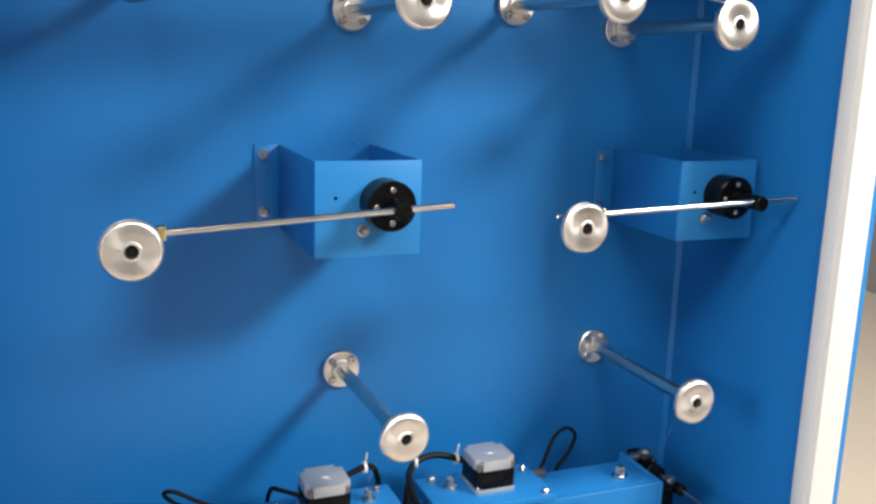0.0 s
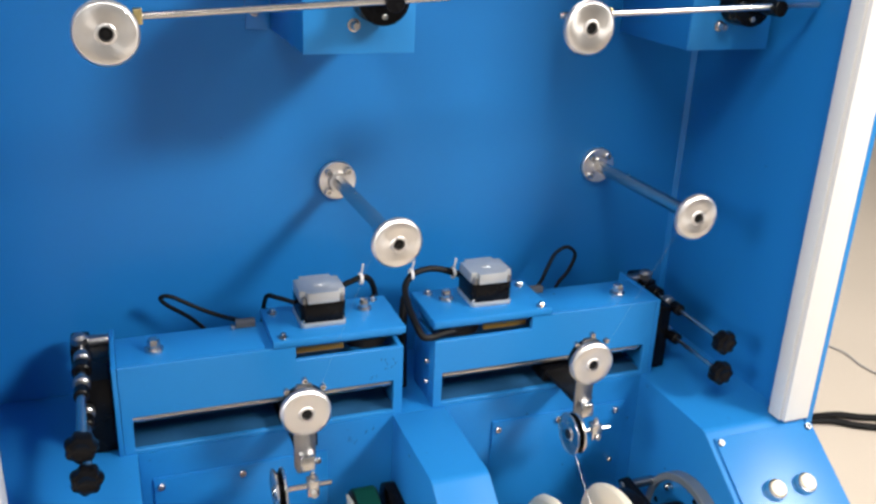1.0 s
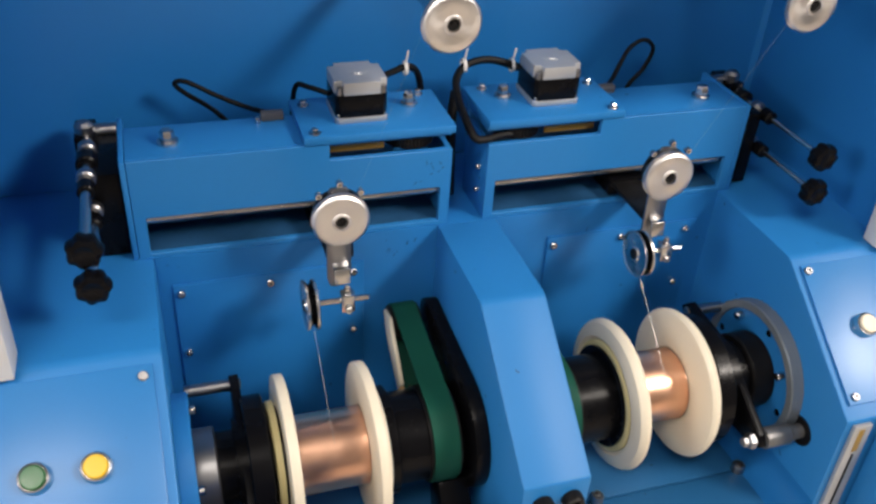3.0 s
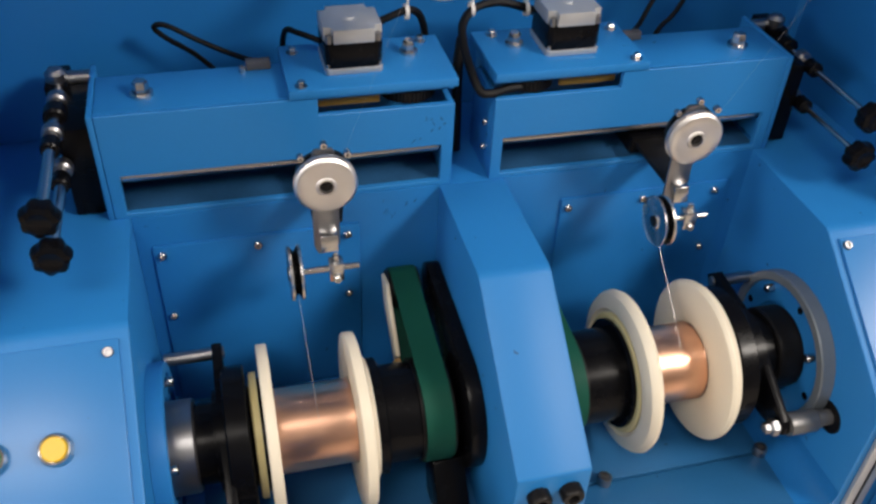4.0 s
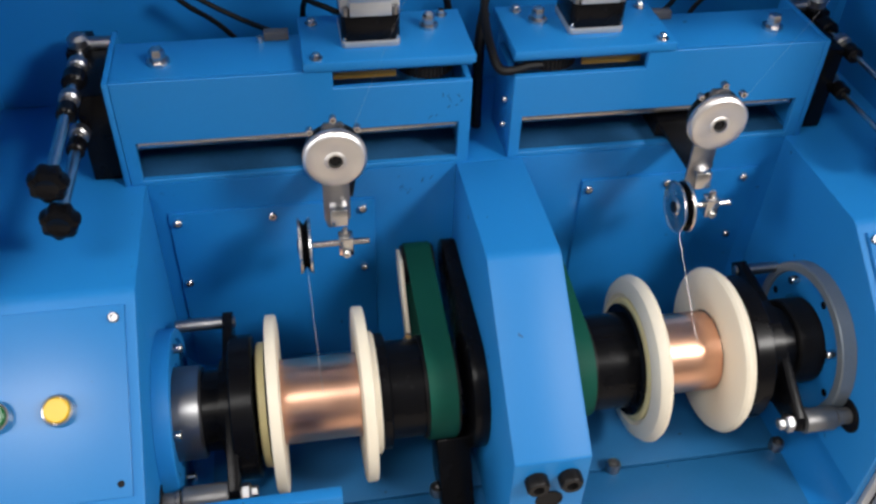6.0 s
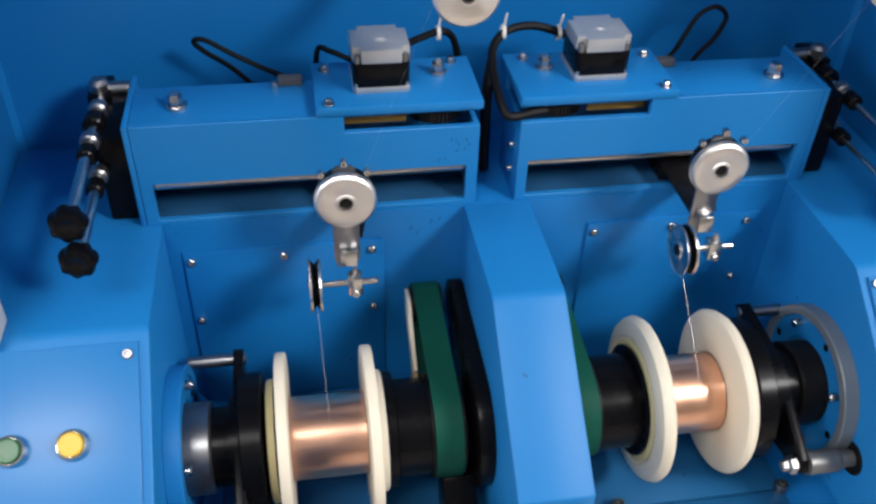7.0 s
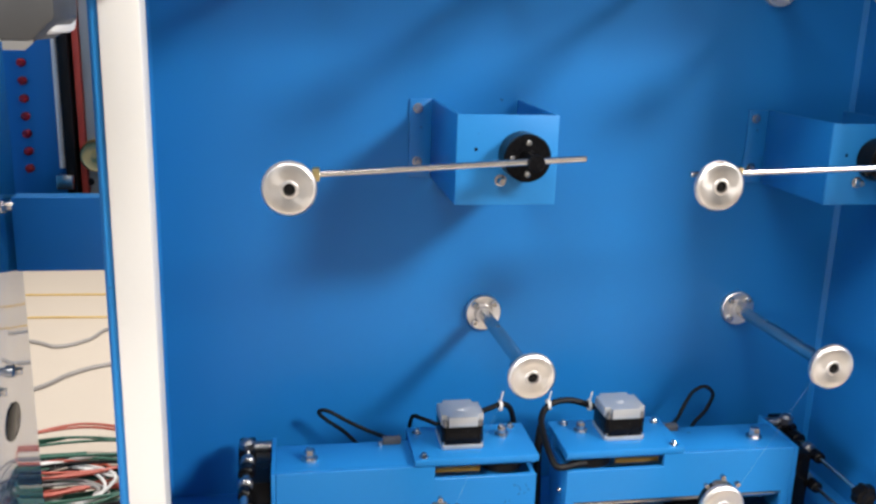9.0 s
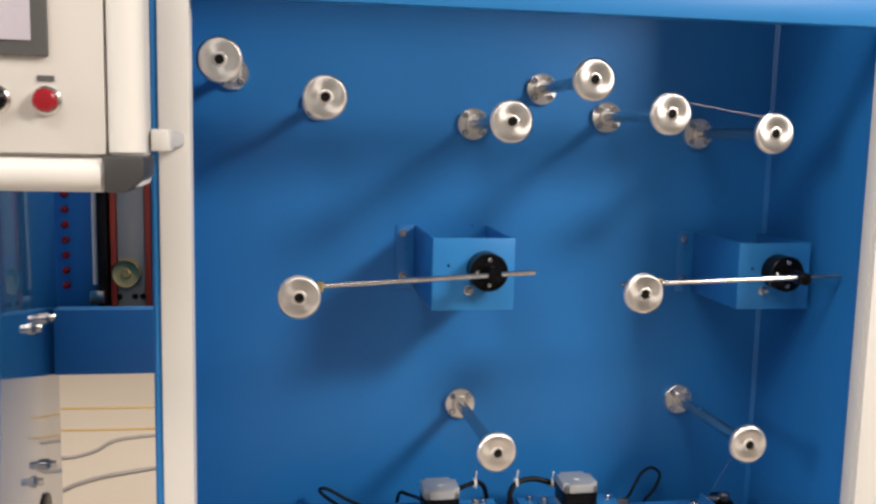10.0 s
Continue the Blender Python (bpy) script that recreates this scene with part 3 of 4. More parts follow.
# ---- dancer arms ----
def dancer_arm(x0, x1, yb, yr, hub, tip, wheel, label):
    a = thing("dancer_arm", ((x0 + x1) / 2, 0, 1.415), label, "dancer arm", "dancer arms on the back panel")
    z0, z1 = (1.3665, 1.4720) if x0 < 0 else (1.3590, 1.4630)
    br = part("bracket_face", box(x0, x1, yb, yb + 0.003, z0, z1, 0.0009), PANEL, a)
    part("bracket_side", box(x0, x0 + 0.003, yb + 0.003, -0.0015, z0, z1, 0.0006), BLUE, a)
    part("bracket_side", box(x1 - 0.003, x1, yb + 0.003, -0.0015, z0, z1, 0.0006), BLUE, a)
    part("bracket_foot", box(x0 - 0.030, x0, -0.0035, -0.0004, z0, z1, 0.0006), BLUE, a)
    for z in (z1 - 0.012, z0 + 0.022):
        part("screw", hexbolt((x0 - 0.019, -0.0035, z), "-y", 0.0045, 0.008), STEEL, a)
    part("small_hole", lathe([(0, 0.0004), (0.002, 0.0004), (0.0022, 0)], (x0 + 0.023, yb - 0.0001, z1 - 0.040), "-y", 12), BLACK, br)
    hx, hz = hub
    h = part("hub", lathe([(0, 0), (0.0275, 0), (0.0275, 0.030), (0.026, 0.0315), (0.010, 0.0315), (0.0095, 0.033), (0.0095, -yr + yb + 0.008), (0.0085, -yr + yb + 0.009), (0, -yr + yb + 0.009)], (hx, yb, hz), "-y", 40), BLACK, a, "black plastic hub")
    for dx, dz in ((0, 0.018), (0, -0.018), (-0.018, 0)):
        part("screw", caphead((hx + dx, yb - 0.0315, hz + dz), "-y", 0.0032, 0.002), STEEL, h)
    part("stop_bolt", hexbolt((hx - 0.024, yb, hz - 0.030), "-y", 0.0048, 0.014), STEEL, a)
    wx, wz = wheel
    d = (Vector((hx, yr, hz)) - Vector((wx, yr, wz))).normalized()
    part("arm_rod", rod((wx - (0.03 if x0 > 0 else 0.0) * d.x, yr, wz + 0.011), (tip[0], yr, tip[1]), 0.0037, 16), STEEL, a)
    w = part("wheel", lathe(wheel_profile(0.0290, 0.011), (wx, yr - 0.009, wz), "-y", 56), ALU, a)
    part("bearing", lathe([(0.0059, 0), (0.0059, 0.0016), (0.0050, 0.0020), (0.0044, 0.0010), (0.0026, 0.0010), (0.0024, 0.0026), (0, 0.0026)], (wx, yr - 0.0162, wz), "-y", 20), BLACKOX, w)
    part("axle_block", box(wx - 0.008, wx + 0.008, yr - 0.007, yr + 0.007, wz - 0.006, wz + 0.019, 0.001), STEEL, a)
    part("rod_clamp", box(wx + 0.024, wx + 0.032, yr - 0.006, yr + 0.006, wz + 0.006, wz + 0.020, 0.001), BRASS, a, "small brass rod clamp")
    return a


dancer_arm(-0.1505, -0.0295, -0.189, -0.250, (-0.0735, 1.4262), (-0.0150, 1.4310), (-0.3405, 1.4005), "blue bracket with black hub, steel rod and pulley")
dancer_arm(0.336, 0.456, -0.163, -0.234, (0.4010, 1.4185), (0.4610, 1.4225), (0.1470, 1.3995), "blue bracket with black hub, steel rod and pulley")


# ---- adjusting knobs ----
def adjusting_knob(x, y, z, back, thick):
    k = thing("adjusting_knob", (x, back, z), "black lobed plastic knob on a steel rod", "knob", "adjusting knobs beside the traverse units")
    bm, seg, rings = bmesh.new(), 64, []
    for r, h in ((0.009, 0.0), (0.0142, 0.002), (0.0158, 0.006), (0.0158, 0.012), (0.0142, 0.0165), (0.0095, 0.0185), (0.008, 0.0175)):
        lob = 0.0 if r < 0.0100 else 0.0011
        rings.append([bm.verts.new((x + (r + lob * math.cos(7 * t)) * math.cos(t), y - h + 0.010, z + (r + lob * math.cos(7 * t)) * math.sin(t))) for t in (2 * math.pi * q / seg for q in range(seg))])
    for p, q in zip(rings, rings[1:]):
        for i in range(seg):
            bm.faces.new((p[i], p[(i + 1) % seg], q[(i + 1) % seg], q[i]))
    bm.faces.new(rings[0][::-1]), bm.faces.new(rings[-1])
    part("grip", bm, BLACK, k)
    part("ferrule", rod((x, y + 0.009, z), (x, y + 0.024, z), thick * 1.15), STEEL, k)
    part("rod", rod((x, y + 0.02, z), (x, back, z), thick), STEEL, k)
    for d, r, ln, m in ((0.10, 0.0085, 0.018, BLACK), (0.125, 0.0095, 0.013, MACHINED), (0.155, 0.011, 0.02, BLACK), (0.185, 0.0095, 0.014, MACHINED)):
        if y + d + ln < back:
            part("collar", rod((x, y + d, z), (x, y + d + ln, z), r), m, k)
    return k


adjusting_knob(-0.400, -0.284, 0.999, -0.030, 0.0052)
adjusting_knob(-0.398, -0.291, 0.965, -0.060, 0.0052)
adjusting_knob(0.391, -0.257, 0.993, -0.030, 0.0030)
adjusting_knob(0.391, -0.260, 0.949, -0.060, 0.0030)
for x, s in ((-0.402, 1), (0.392, -1)):
    t = thing("rod_bearing", (x, -0.05, DECK), "black bearing bracket that carries the adjusting rods", "bracket", "rod bearings on the deck")
    part("upright", box(x - 0.011, x + 0.011, -0.075, -0.028, DECK, 1.004, 0.002), BLACK, t)
    part("cross_pin", rod((x, -0.052, 1.000), (x + s * 0.034, -0.052, 1.000), 0.008), MACHINED, t)
    part("fitting", lathe([(0, 0), (0.010, 0), (0.010, 0.008), (0.006, 0.012), (0, 0.012)], (x, -0.06, 1.004), "z", 18), MACHINED, t)


# ---- spools, spindles and drive ----
def spool(xl, xr, label, step=0.062, step_mat=None, dome=0.0, gap=0.0):
    s = thing("wire_spool", ((xl + xr) / 2, AX_Y, AX_Z), label, "spool", "wire spools in the trough")
    R, t = 0.0885, 0.0108
    if dome:
        rim = [(0.0435, t), (R - 0.007, t), (R - 0.002, t - 0.002), (R, t - 0.0055), (R - 0.0008, 0.0015), (R - 0.004, -dome * 0.45), (R - 0.012, -dome * 0.85),
               (R - 0.019, -dome), (R - 0.0205, -dome * 0.65), (0.066, -dome * 0.6), (0.064, -dome * 0.2), (0.0435, -dome * 0.2)]
    else:
        rim = [(0.0435, t), (R - 0.0015, t), (R - 0.0004, t - 0.0006), (R, t - 0.002), (R, 0.002), (R - 0.0004, 0.0006), (R - 0.0015, 0), (0.0435, 0)]
    part("flange", lathe(rim, (xl, AX_Y, AX_Z), "x", 72), CREAM, s, "cream plastic flange")
    part("flange", lathe([(r, t - h) for r, h in rim], (xr - t, AX_Y, AX_Z), "x", 72), CREAM, s, "cream plastic flange")
    if gap:
        part("neck", lathe([(0.02, 0), (step - 0.006, 0), (step - 0.006, gap), (0.02, gap)], (xl - gap, AX_Y, AX_Z), "x", 40), BLACK, s)
    part("hub_step", lathe([(0.02, 0), (step - 0.002, 0), (step, 0.0015), (step, 0.0075), (0.02, 0.0075)], (xl - 0.0077 - gap, AX_Y, AX_Z), "x", 56), step_mat or YELLOWED, s, "raised hub ring")
    part("hub_step", lathe([(0.02, 0), (0.062, 0), (0.062, 0.006), (0.060, 0.0075), (0.02, 0.0075)], (xr + 0.0002, AX_Y, AX_Z), "x", 56), CREAM, s)
    prof = [(0.02, 0.0)]
    n, L = 60, xr - xl - 2 * t
    for k in range(n):
        h = L * k / n
        prof += [(0.0419, h), (0.0422, h + L / n * 0.5)]
    prof += [(0.0418, L), (0.02, L)]
    part("winding", lathe(prof, (xl + t, AX_Y, AX_Z), "x", 72), COPPER, s, "fine bright copper wire winding", 60)
    return s


AX_Z = 0.737
spool(-0.2455, -0.1480, "cream plastic spool wound with bright copper wire", gap=0.003)
AX_Z = 0.744
spool(0.1310, 0.2240, "cream plastic spool wound with bright copper wire", 0.065, YELLOWED, 0.007)


def spindle(s, x_wall, x_sp, label):
    """The outer bearing of a spool; s points from the wall to the spool."""
    d = thing("spindle_bearing", (x_wall, AX_Y, AX_Z), label, "spindle bearing", "spindle bearings on the trough walls")

    def turn(name, prof, x, mat, seg=48, parent=None):
        return part(name, lathe([(r, h * s) for r, h in prof], (x, AX_Y, AX_Z), "x", seg), mat, parent or d)
    rg = turn("ring_flange", [(0, 0), (0.082, 0), (0.082, 0.0105), (0.080, 0.0125), (0.050, 0.0125), (0.050, 0.010), (0, 0.010)], x_wall, PANEL, 72)
    turn("ring_edge", [(0.0822, 0.0005), (0.0850, 0.0005), (0.0850, 0.0150), (0.0838, 0.0162), (0.0752, 0.0162), (0.0745, 0.0155), (0.0745, 0.0126), (0.0822, 0.0126), (0.0822, 0.0005)], x_wall, PANEL if s > 0 else RINGGREY, 72)
    for k in range(8):
        a = radians(45 * k + 12)
        p = (x_wall + s * 0.0126, AX_Y + 0.066 * math.cos(a), AX_Z + 0.066 * math.sin(a))
        if k % 2:
            part("bolt", rod(p, (p[0] + s * 0.010, p[1], p[2]), 0.0048), STEEL, rg)
        else:
            part("bolt_hole", rod(p, (p[0] + s * 0.0006, p[1], p[2]), 0.0042), BLACK, rg)
    turn("steel_sleeve", [(0, 0.010), (0.046, 0.010), (0.046, 0.036), (0.044, 0.038), (0, 0.038)], x_wall, MACHINED if s > 0 else BLACKOX)
    turn("chuck", [(0, 0.038), (0.040, 0.038), (0.040, 0.055), (0.050, 0.056), (0.050, abs(x_sp - x_wall) - 0.002), (0.047, abs(x_sp - x_wall)), (0, abs(x_sp - x_wall))], x_wall, BLACK)
    thick, rd = (0.022, 0.0715) if s > 0 else (0.020, 0.0765)
    turn("clamp_disc", [(0.05, 0), (rd - 0.0015, 0), (rd, 0.0015), (rd, thick - 0.0015), (rd - 0.0015, thick), (0.05, thick)], x_sp - s * (thick + (0.003 if s > 0 else 0.0015)), BLACK, 56)
    xa = x_wall + s * (0.060 if s > 0 else 0.052)
    pts = [(-0.232, 0.772), (-0.224, 0.782), (-0.236, 0.794), (-0.300, 0.790), (-0.350, 0.772), (-0.412, 0.737), (-0.418, 0.724), (-0.406, 0.716), (-0.370, 0.712), (-0.300, 0.682), (-0.262, 0.705)]
    part("clamp_lever", prism([(py - 0.006, pz) for py, pz in pts], min(xa, xa + s * 0.010), max(xa, xa + s * 0.010), 0.001), BLACK, d)
    part("lever_post", lathe([(0, 0), (0.0085, 0), (0.0085, 0.012 * s), (0.0100, 0.013 * s), (0.0100, 0.016 * s), (0.0085, 0.017 * s), (0.0120, 0.019 * s), (0.0124, 0.020 * s), (0.0124, xa - x_wall - 0.001 * s), (0.007, xa - x_wall), (0.007, xa - x_wall + 0.016 * s), (0, xa - x_wall + 0.016 * s)], (x_wall, -0.414, 0.727), "x", 32), SLEEVE, d, "brushed grey lever post")
    part("post_cup", lathe([(0, 0.0008 * s), (0.0165, 0.0008 * s), (0.0172, 0.0016 * s), (0.0180, 0.0014 * s), (0.0182, 0)], (x_wall, -0.414, 0.727), "x", 32), RUBBER, d, "dark round recess")
    part("nut", lathe([(0, 0), (0.0095, 0), (0.0095, 0.006 * s), (0.007, 0.008 * s), (0.006, 0.0082 * s), (0.006, 0.013 * s), (0.005, 0.014 * s), (0, 0.0145 * s)], (xa + s * 0.012, -0.414, 0.727), "x", 6), MACHINED, d)
    part("lever_post", rod((x_wall + s * 0.012, -0.243, 0.781), (xa + s * 0.012, -0.243, 0.781), 0.0065), MACHINED, d)
    return d


AX_Z = 0.737
spindle(1, TL, -0.2565, "ring-flanged spindle bearing with black clamp lever")
AX_Z = 0.744
spindle(-1, TR, 0.2320, "ring-flanged spindle bearing with black clamp lever")


def hull_loop(c0, r0, c1, r1, n=24):
    """The outline of a belt round two circles in the (y, z) plane."""
    d = Vector(c1) - Vector(c0)
    base, off = math.atan2(d.y, d.x), math.acos((r0 - r1) / d.length)
    pts = []
    for k in range(n + 1):
        a = base + off + (2 * math.pi - 2 * off) * k / n
        pts.append((c0[0] + r0 * math.cos(a), c0[1] + r0 * math.sin(a)))
    for k in range(n + 1):
        a = base - off + 2 * off * k / n
        pts.append((c1[0] + r1 * math.cos(a), c1[1] + r1 * math.sin(a)))
    return pts


def belt_drive(s, label):
    b = thing("belt_drive", (s * 0.036, AX_Y, AX_Z), label, "belt drive", "belt drives on the divider hood")
    lo, up = (AX_Y, AX_Z), (-0.189, 0.788)

    def span(u, v):
        return (min(s * u, s * v), max(s * u, s * v))
    part("guard_plate", prism(hull_loop(lo, 0.068, up, 0.0245), *span(0.0362, 0.052), 0.0015), BLACK, b)
    outer, innr = hull_loop(lo, 0.0545, up, 0.0235), hull_loop(lo, 0.0525, up, 0.0215)
    bm = bmesh.new()
    x0, x1 = span(0.065, 0.093) if s < 0 else span(0.046, 0.074)
    q = [[bm.verts.new((x, y, z)) for y, z in pl] for x in (x0, x1) for pl in (outer, innr)]
    n = len(outer)
    for k in range(n):
        j = (k + 1) % n
        for a, c in ((0, 2), (2, 3), (3, 1), (1, 0)):
            bm.faces.new((q[a][k], q[a][j], q[c][j], q[c][k]))
    part("belt", bm, GREEN, b, "flat green drive belt")
    part("lower_pulley", lathe([(0, 0), (0.0524, 0), (0.0524, 0.034), (0, 0.034)], (x0 - 0.003, AX_Y, AX_Z), "x", 48), BLACKOX, b)
    part("upper_pulley", lathe([(0, 0), (0.0214, 0), (0.0214, 0.034), (0, 0.034)], (x0 - 0.003, up[0], up[1]), "x", 32), BLACKOX, b)
    tip = 0.140 if s < 0 else 0.129
    c0, c1 = span(0.096 if s < 0 else 0.077, tip)
    prof = [(0, 0), (0.050, 0), (0.050, c1 - c0), (0, c1 - c0)]
    part("driver_chuck", lathe(prof, (c0, AX_Y, AX_Z), "x", 48), BLACK, b)
    f0, f1 = span(tip - 0.010, tip)
    part("chuck_disc", lathe([(0, 0), (0.058, 0), (0.059, 0.001), (0.059, f1 - f0 - 0.001), (0.058, f1 - f0), (0, f1 - f0)], (f0, AX_Y, AX_Z), "x", 48), BLACK, b)
    if s < 0:
        part("bracket_leg", prism([(-0.326, 0.690), (-0.362, 0.700), (-0.412, TFL + 0.0005), (-0.345, TFL + 0.0005)], -0.084, -0.050, 0.002), BLACK, b)
        part("motor_bracket", prism([(-0.178, 0.802), (-0.204, 0.808), (-0.262, 0.757), (-0.248, 0.738), (-0.192, 0.776)], -0.1010, -0.0970, 0.0008), CREAM, b, "cream label on the motor bracket")
        part("motor_shim", prism([(-0.249, 0.736), (-0.264, 0.756), (-0.286, 0.732), (-0.268, 0.700), (-0.246, 0.704)], -0.1030, -0.0970, 0.001), CARD, b, "brown cardboard shim")
    return b


AX_Z = 0.737
belt_drive(-1, "flat green belt drive with black chuck")
AX_Z = 0.744
belt_drive(1, "flat green belt drive with black chuck")

THREAD = material("thread", (0.55, 0.53, 0.52), 0.35, 0.6, vary=0.05, bump=0)


def wire(name, a, b, r, label):
    w = part(name, rod(a, b, r, 6), THREAD)
    return tagged(w, label, "wire", "wires of the machine")


wire("copper_wire", (-0.1985, -0.263, 0.862), (-0.1945, -0.346, 0.7725), 0.00016, "thin taut wire running down to a spool")
wire("copper_wire", (0.1805, -0.263, 0.862), (0.186, -0.346, 0.7795), 0.00015, "thin taut wire running down to a spool")
wire("copper_wire", (-0.150, -0.2475, 1.003), (-0.087, -0.2345, 1.156), 0.00005, "thin taut wire rising to a guide pulley")
wire("copper_wire", (0.218, -0.2475, 1.009), (0.302, -0.244, 1.152), 0.00006, "thin taut wire rising to a guide pulley")
wire("copper_wire", (0.166, -0.258, 1.674), (0.327, -0.247, 1.652), 0.0004, "thin taut wire between two guide pulleys")


# ---- lid and hinge ----
def open_lid():
    h = thing("trough_lid", (0.42, -0.484, 0.6), "blue steel trough lid swung open on a worn hinge", "lid")
    lf = part("hinge", box(0.343, 0.366, -0.4728, -0.4675, 0.640, 0.786, 0.0008), CAST, h, "worn steel hinge leaf")
    part("hinge_slot", box(0.350, 0.3575, -0.4734, -0.4724, 0.748, 0.781, 0.0003), OCHRE, lf, "rusty brown slot")
    part("hinge_gap", box(0.3525, 0.3555, -0.4734, -0.4724, 0.641, 0.744, 0), RUBBER, lf)
    part("panel", prism([(-0.4705, 0.802), (-0.506, 0.757), (-0.506, 0.60), (-0.4705, 0.60)], 0.379, 0.535, 0.002), PANEL, h)
    AXES["lid"] = Matrix.Rotation(math.atan2(0.045, 0.0355), 4, "X")
    lk = part("lock", lathe([(0, 0), (0.017, 0), (0.017, 0.001), (0.0155, 0.0022), (0.011, 0.0022), (0.010, 0.0008), (0, 0.0008)], (0.443, -0.4885, 0.7795), "lid", 36), STEEL, h, "round steel lock rosette")
    part("key_slot", lathe([(0, 0.0012), (0.0085, 0.0012), (0.0085, 0.0009)], (0.443, -0.4885, 0.7795), "lid", 24), RUBBER, lk)


open_lid()


# ---- cables on the deck ----
def cable(name, pts, r, label, mat=RUBBER, group="cables on the machine"):
    return tagged(part(name, tube(pts, r), mat), label, "cable", group)


cable("cable", ((-0.205, -0.093, 1.022), (-0.232, -0.064, 1.020), (-0.262, -0.050, 1.030), (-0.292, -0.040, 1.044), (-0.304, -0.036, 1.041), (-0.294, -0.034, 1.028), (-0.263, -0.034, 1.003), (-0.236, -0.034, 0.965), (-0.222, -0.034, 0.903)), 0.0028, "black looped motor cable behind the traverse housing")
cable("cable", ((0.190, -0.093, 1.022), (0.216, -0.062, 1.018), (0.232, -0.048, 1.032), (0.246, -0.042, 1.050), (0.265, -0.040, 1.058), (0.281, -0.038, 1.044), (0.272, -0.038, 1.018), (0.252, -0.036, 0.985), (0.250, -0.034, 0.903)), 0.0028, "black looped motor cable behind the traverse housing")
cable("motor_cable", ((-0.119, -0.080, 1.040), (-0.096, -0.070, 1.040), (-0.070, -0.068, 1.050), (-0.046, -0.064, 1.054), (-0.030, -0.052, 1.030), (-0.020, -0.040, 0.960), (-0.019, -0.036, 0.903)), 0.0040, "thick black motor cable with pale ties")
cable("motor_cable", ((0.106, -0.078, 1.040), (0.084, -0.066, 1.046), (0.050, -0.064, 1.056), (0.020, -0.070, 1.054), (0.003, -0.086, 1.044), (-0.001, -0.110, 1.030), (-0.001, -0.140, 1.018), (0.004, -0.158, 1.006), (0.016, -0.159, 1.0035), (0.034, -0.1535, 1.0040), (0.060, -0.1490, 1.0035)), 0.0046, "thick black sheathed cable between the housings")
cable("motor_cable", ((0.003, -0.086, 1.030), (-0.002, -0.094, 1.000), (-0.003, -0.100, 0.950), (-0.003, -0.105, 0.906)), 0.0058, "thick black sheathed cable between the housings")
cable("cable", ((-0.147, -0.100, 1.045), (-0.166, -0.086, 1.048), (-0.178, -0.070, 1.042), (-0.180, -0.050, 0.99), (-0.18, -0.04, 0.903)), 0.0030, "short black motor lead")
for x, y, z in ((0.016, -0.071, 1.054), (-0.052, -0.065, 1.053), (0.078, -0.066, 1.048)):
    t = thing("cable_tie", (x, y, z), "pale plastic cable tie round a cable bundle", "cable tie", "cable ties")
    part("band", lathe([(0.0072, -0.002), (0.0082, -0.002), (0.0082, 0.002), (0.0072, 0.002), (0.0072, -0.002)], (x, y, z), "x", 16), WHITE, t)
    part("tail", rod((x, y - 0.002, z + 0.007), (x + 0.002, y - 0.004, z + 0.022), 0.0013, 6), WHITE, t)
for x in (-0.208, 0.190):
    t = thing("cable_plug", (x, -0.094, 1.017), "small grey cable plug on the housing", "plug", "cable plugs")
    part("plug_body", box(x - 0.012, x + 0.012, -0.098, -0.088, 1.0172, 1.0262, 0.001), DARKGREY, t)
    part("plug_screw", caphead((x - 0.016, -0.098, 1.017), "z", 0.0035, 0.006), STEEL, t)


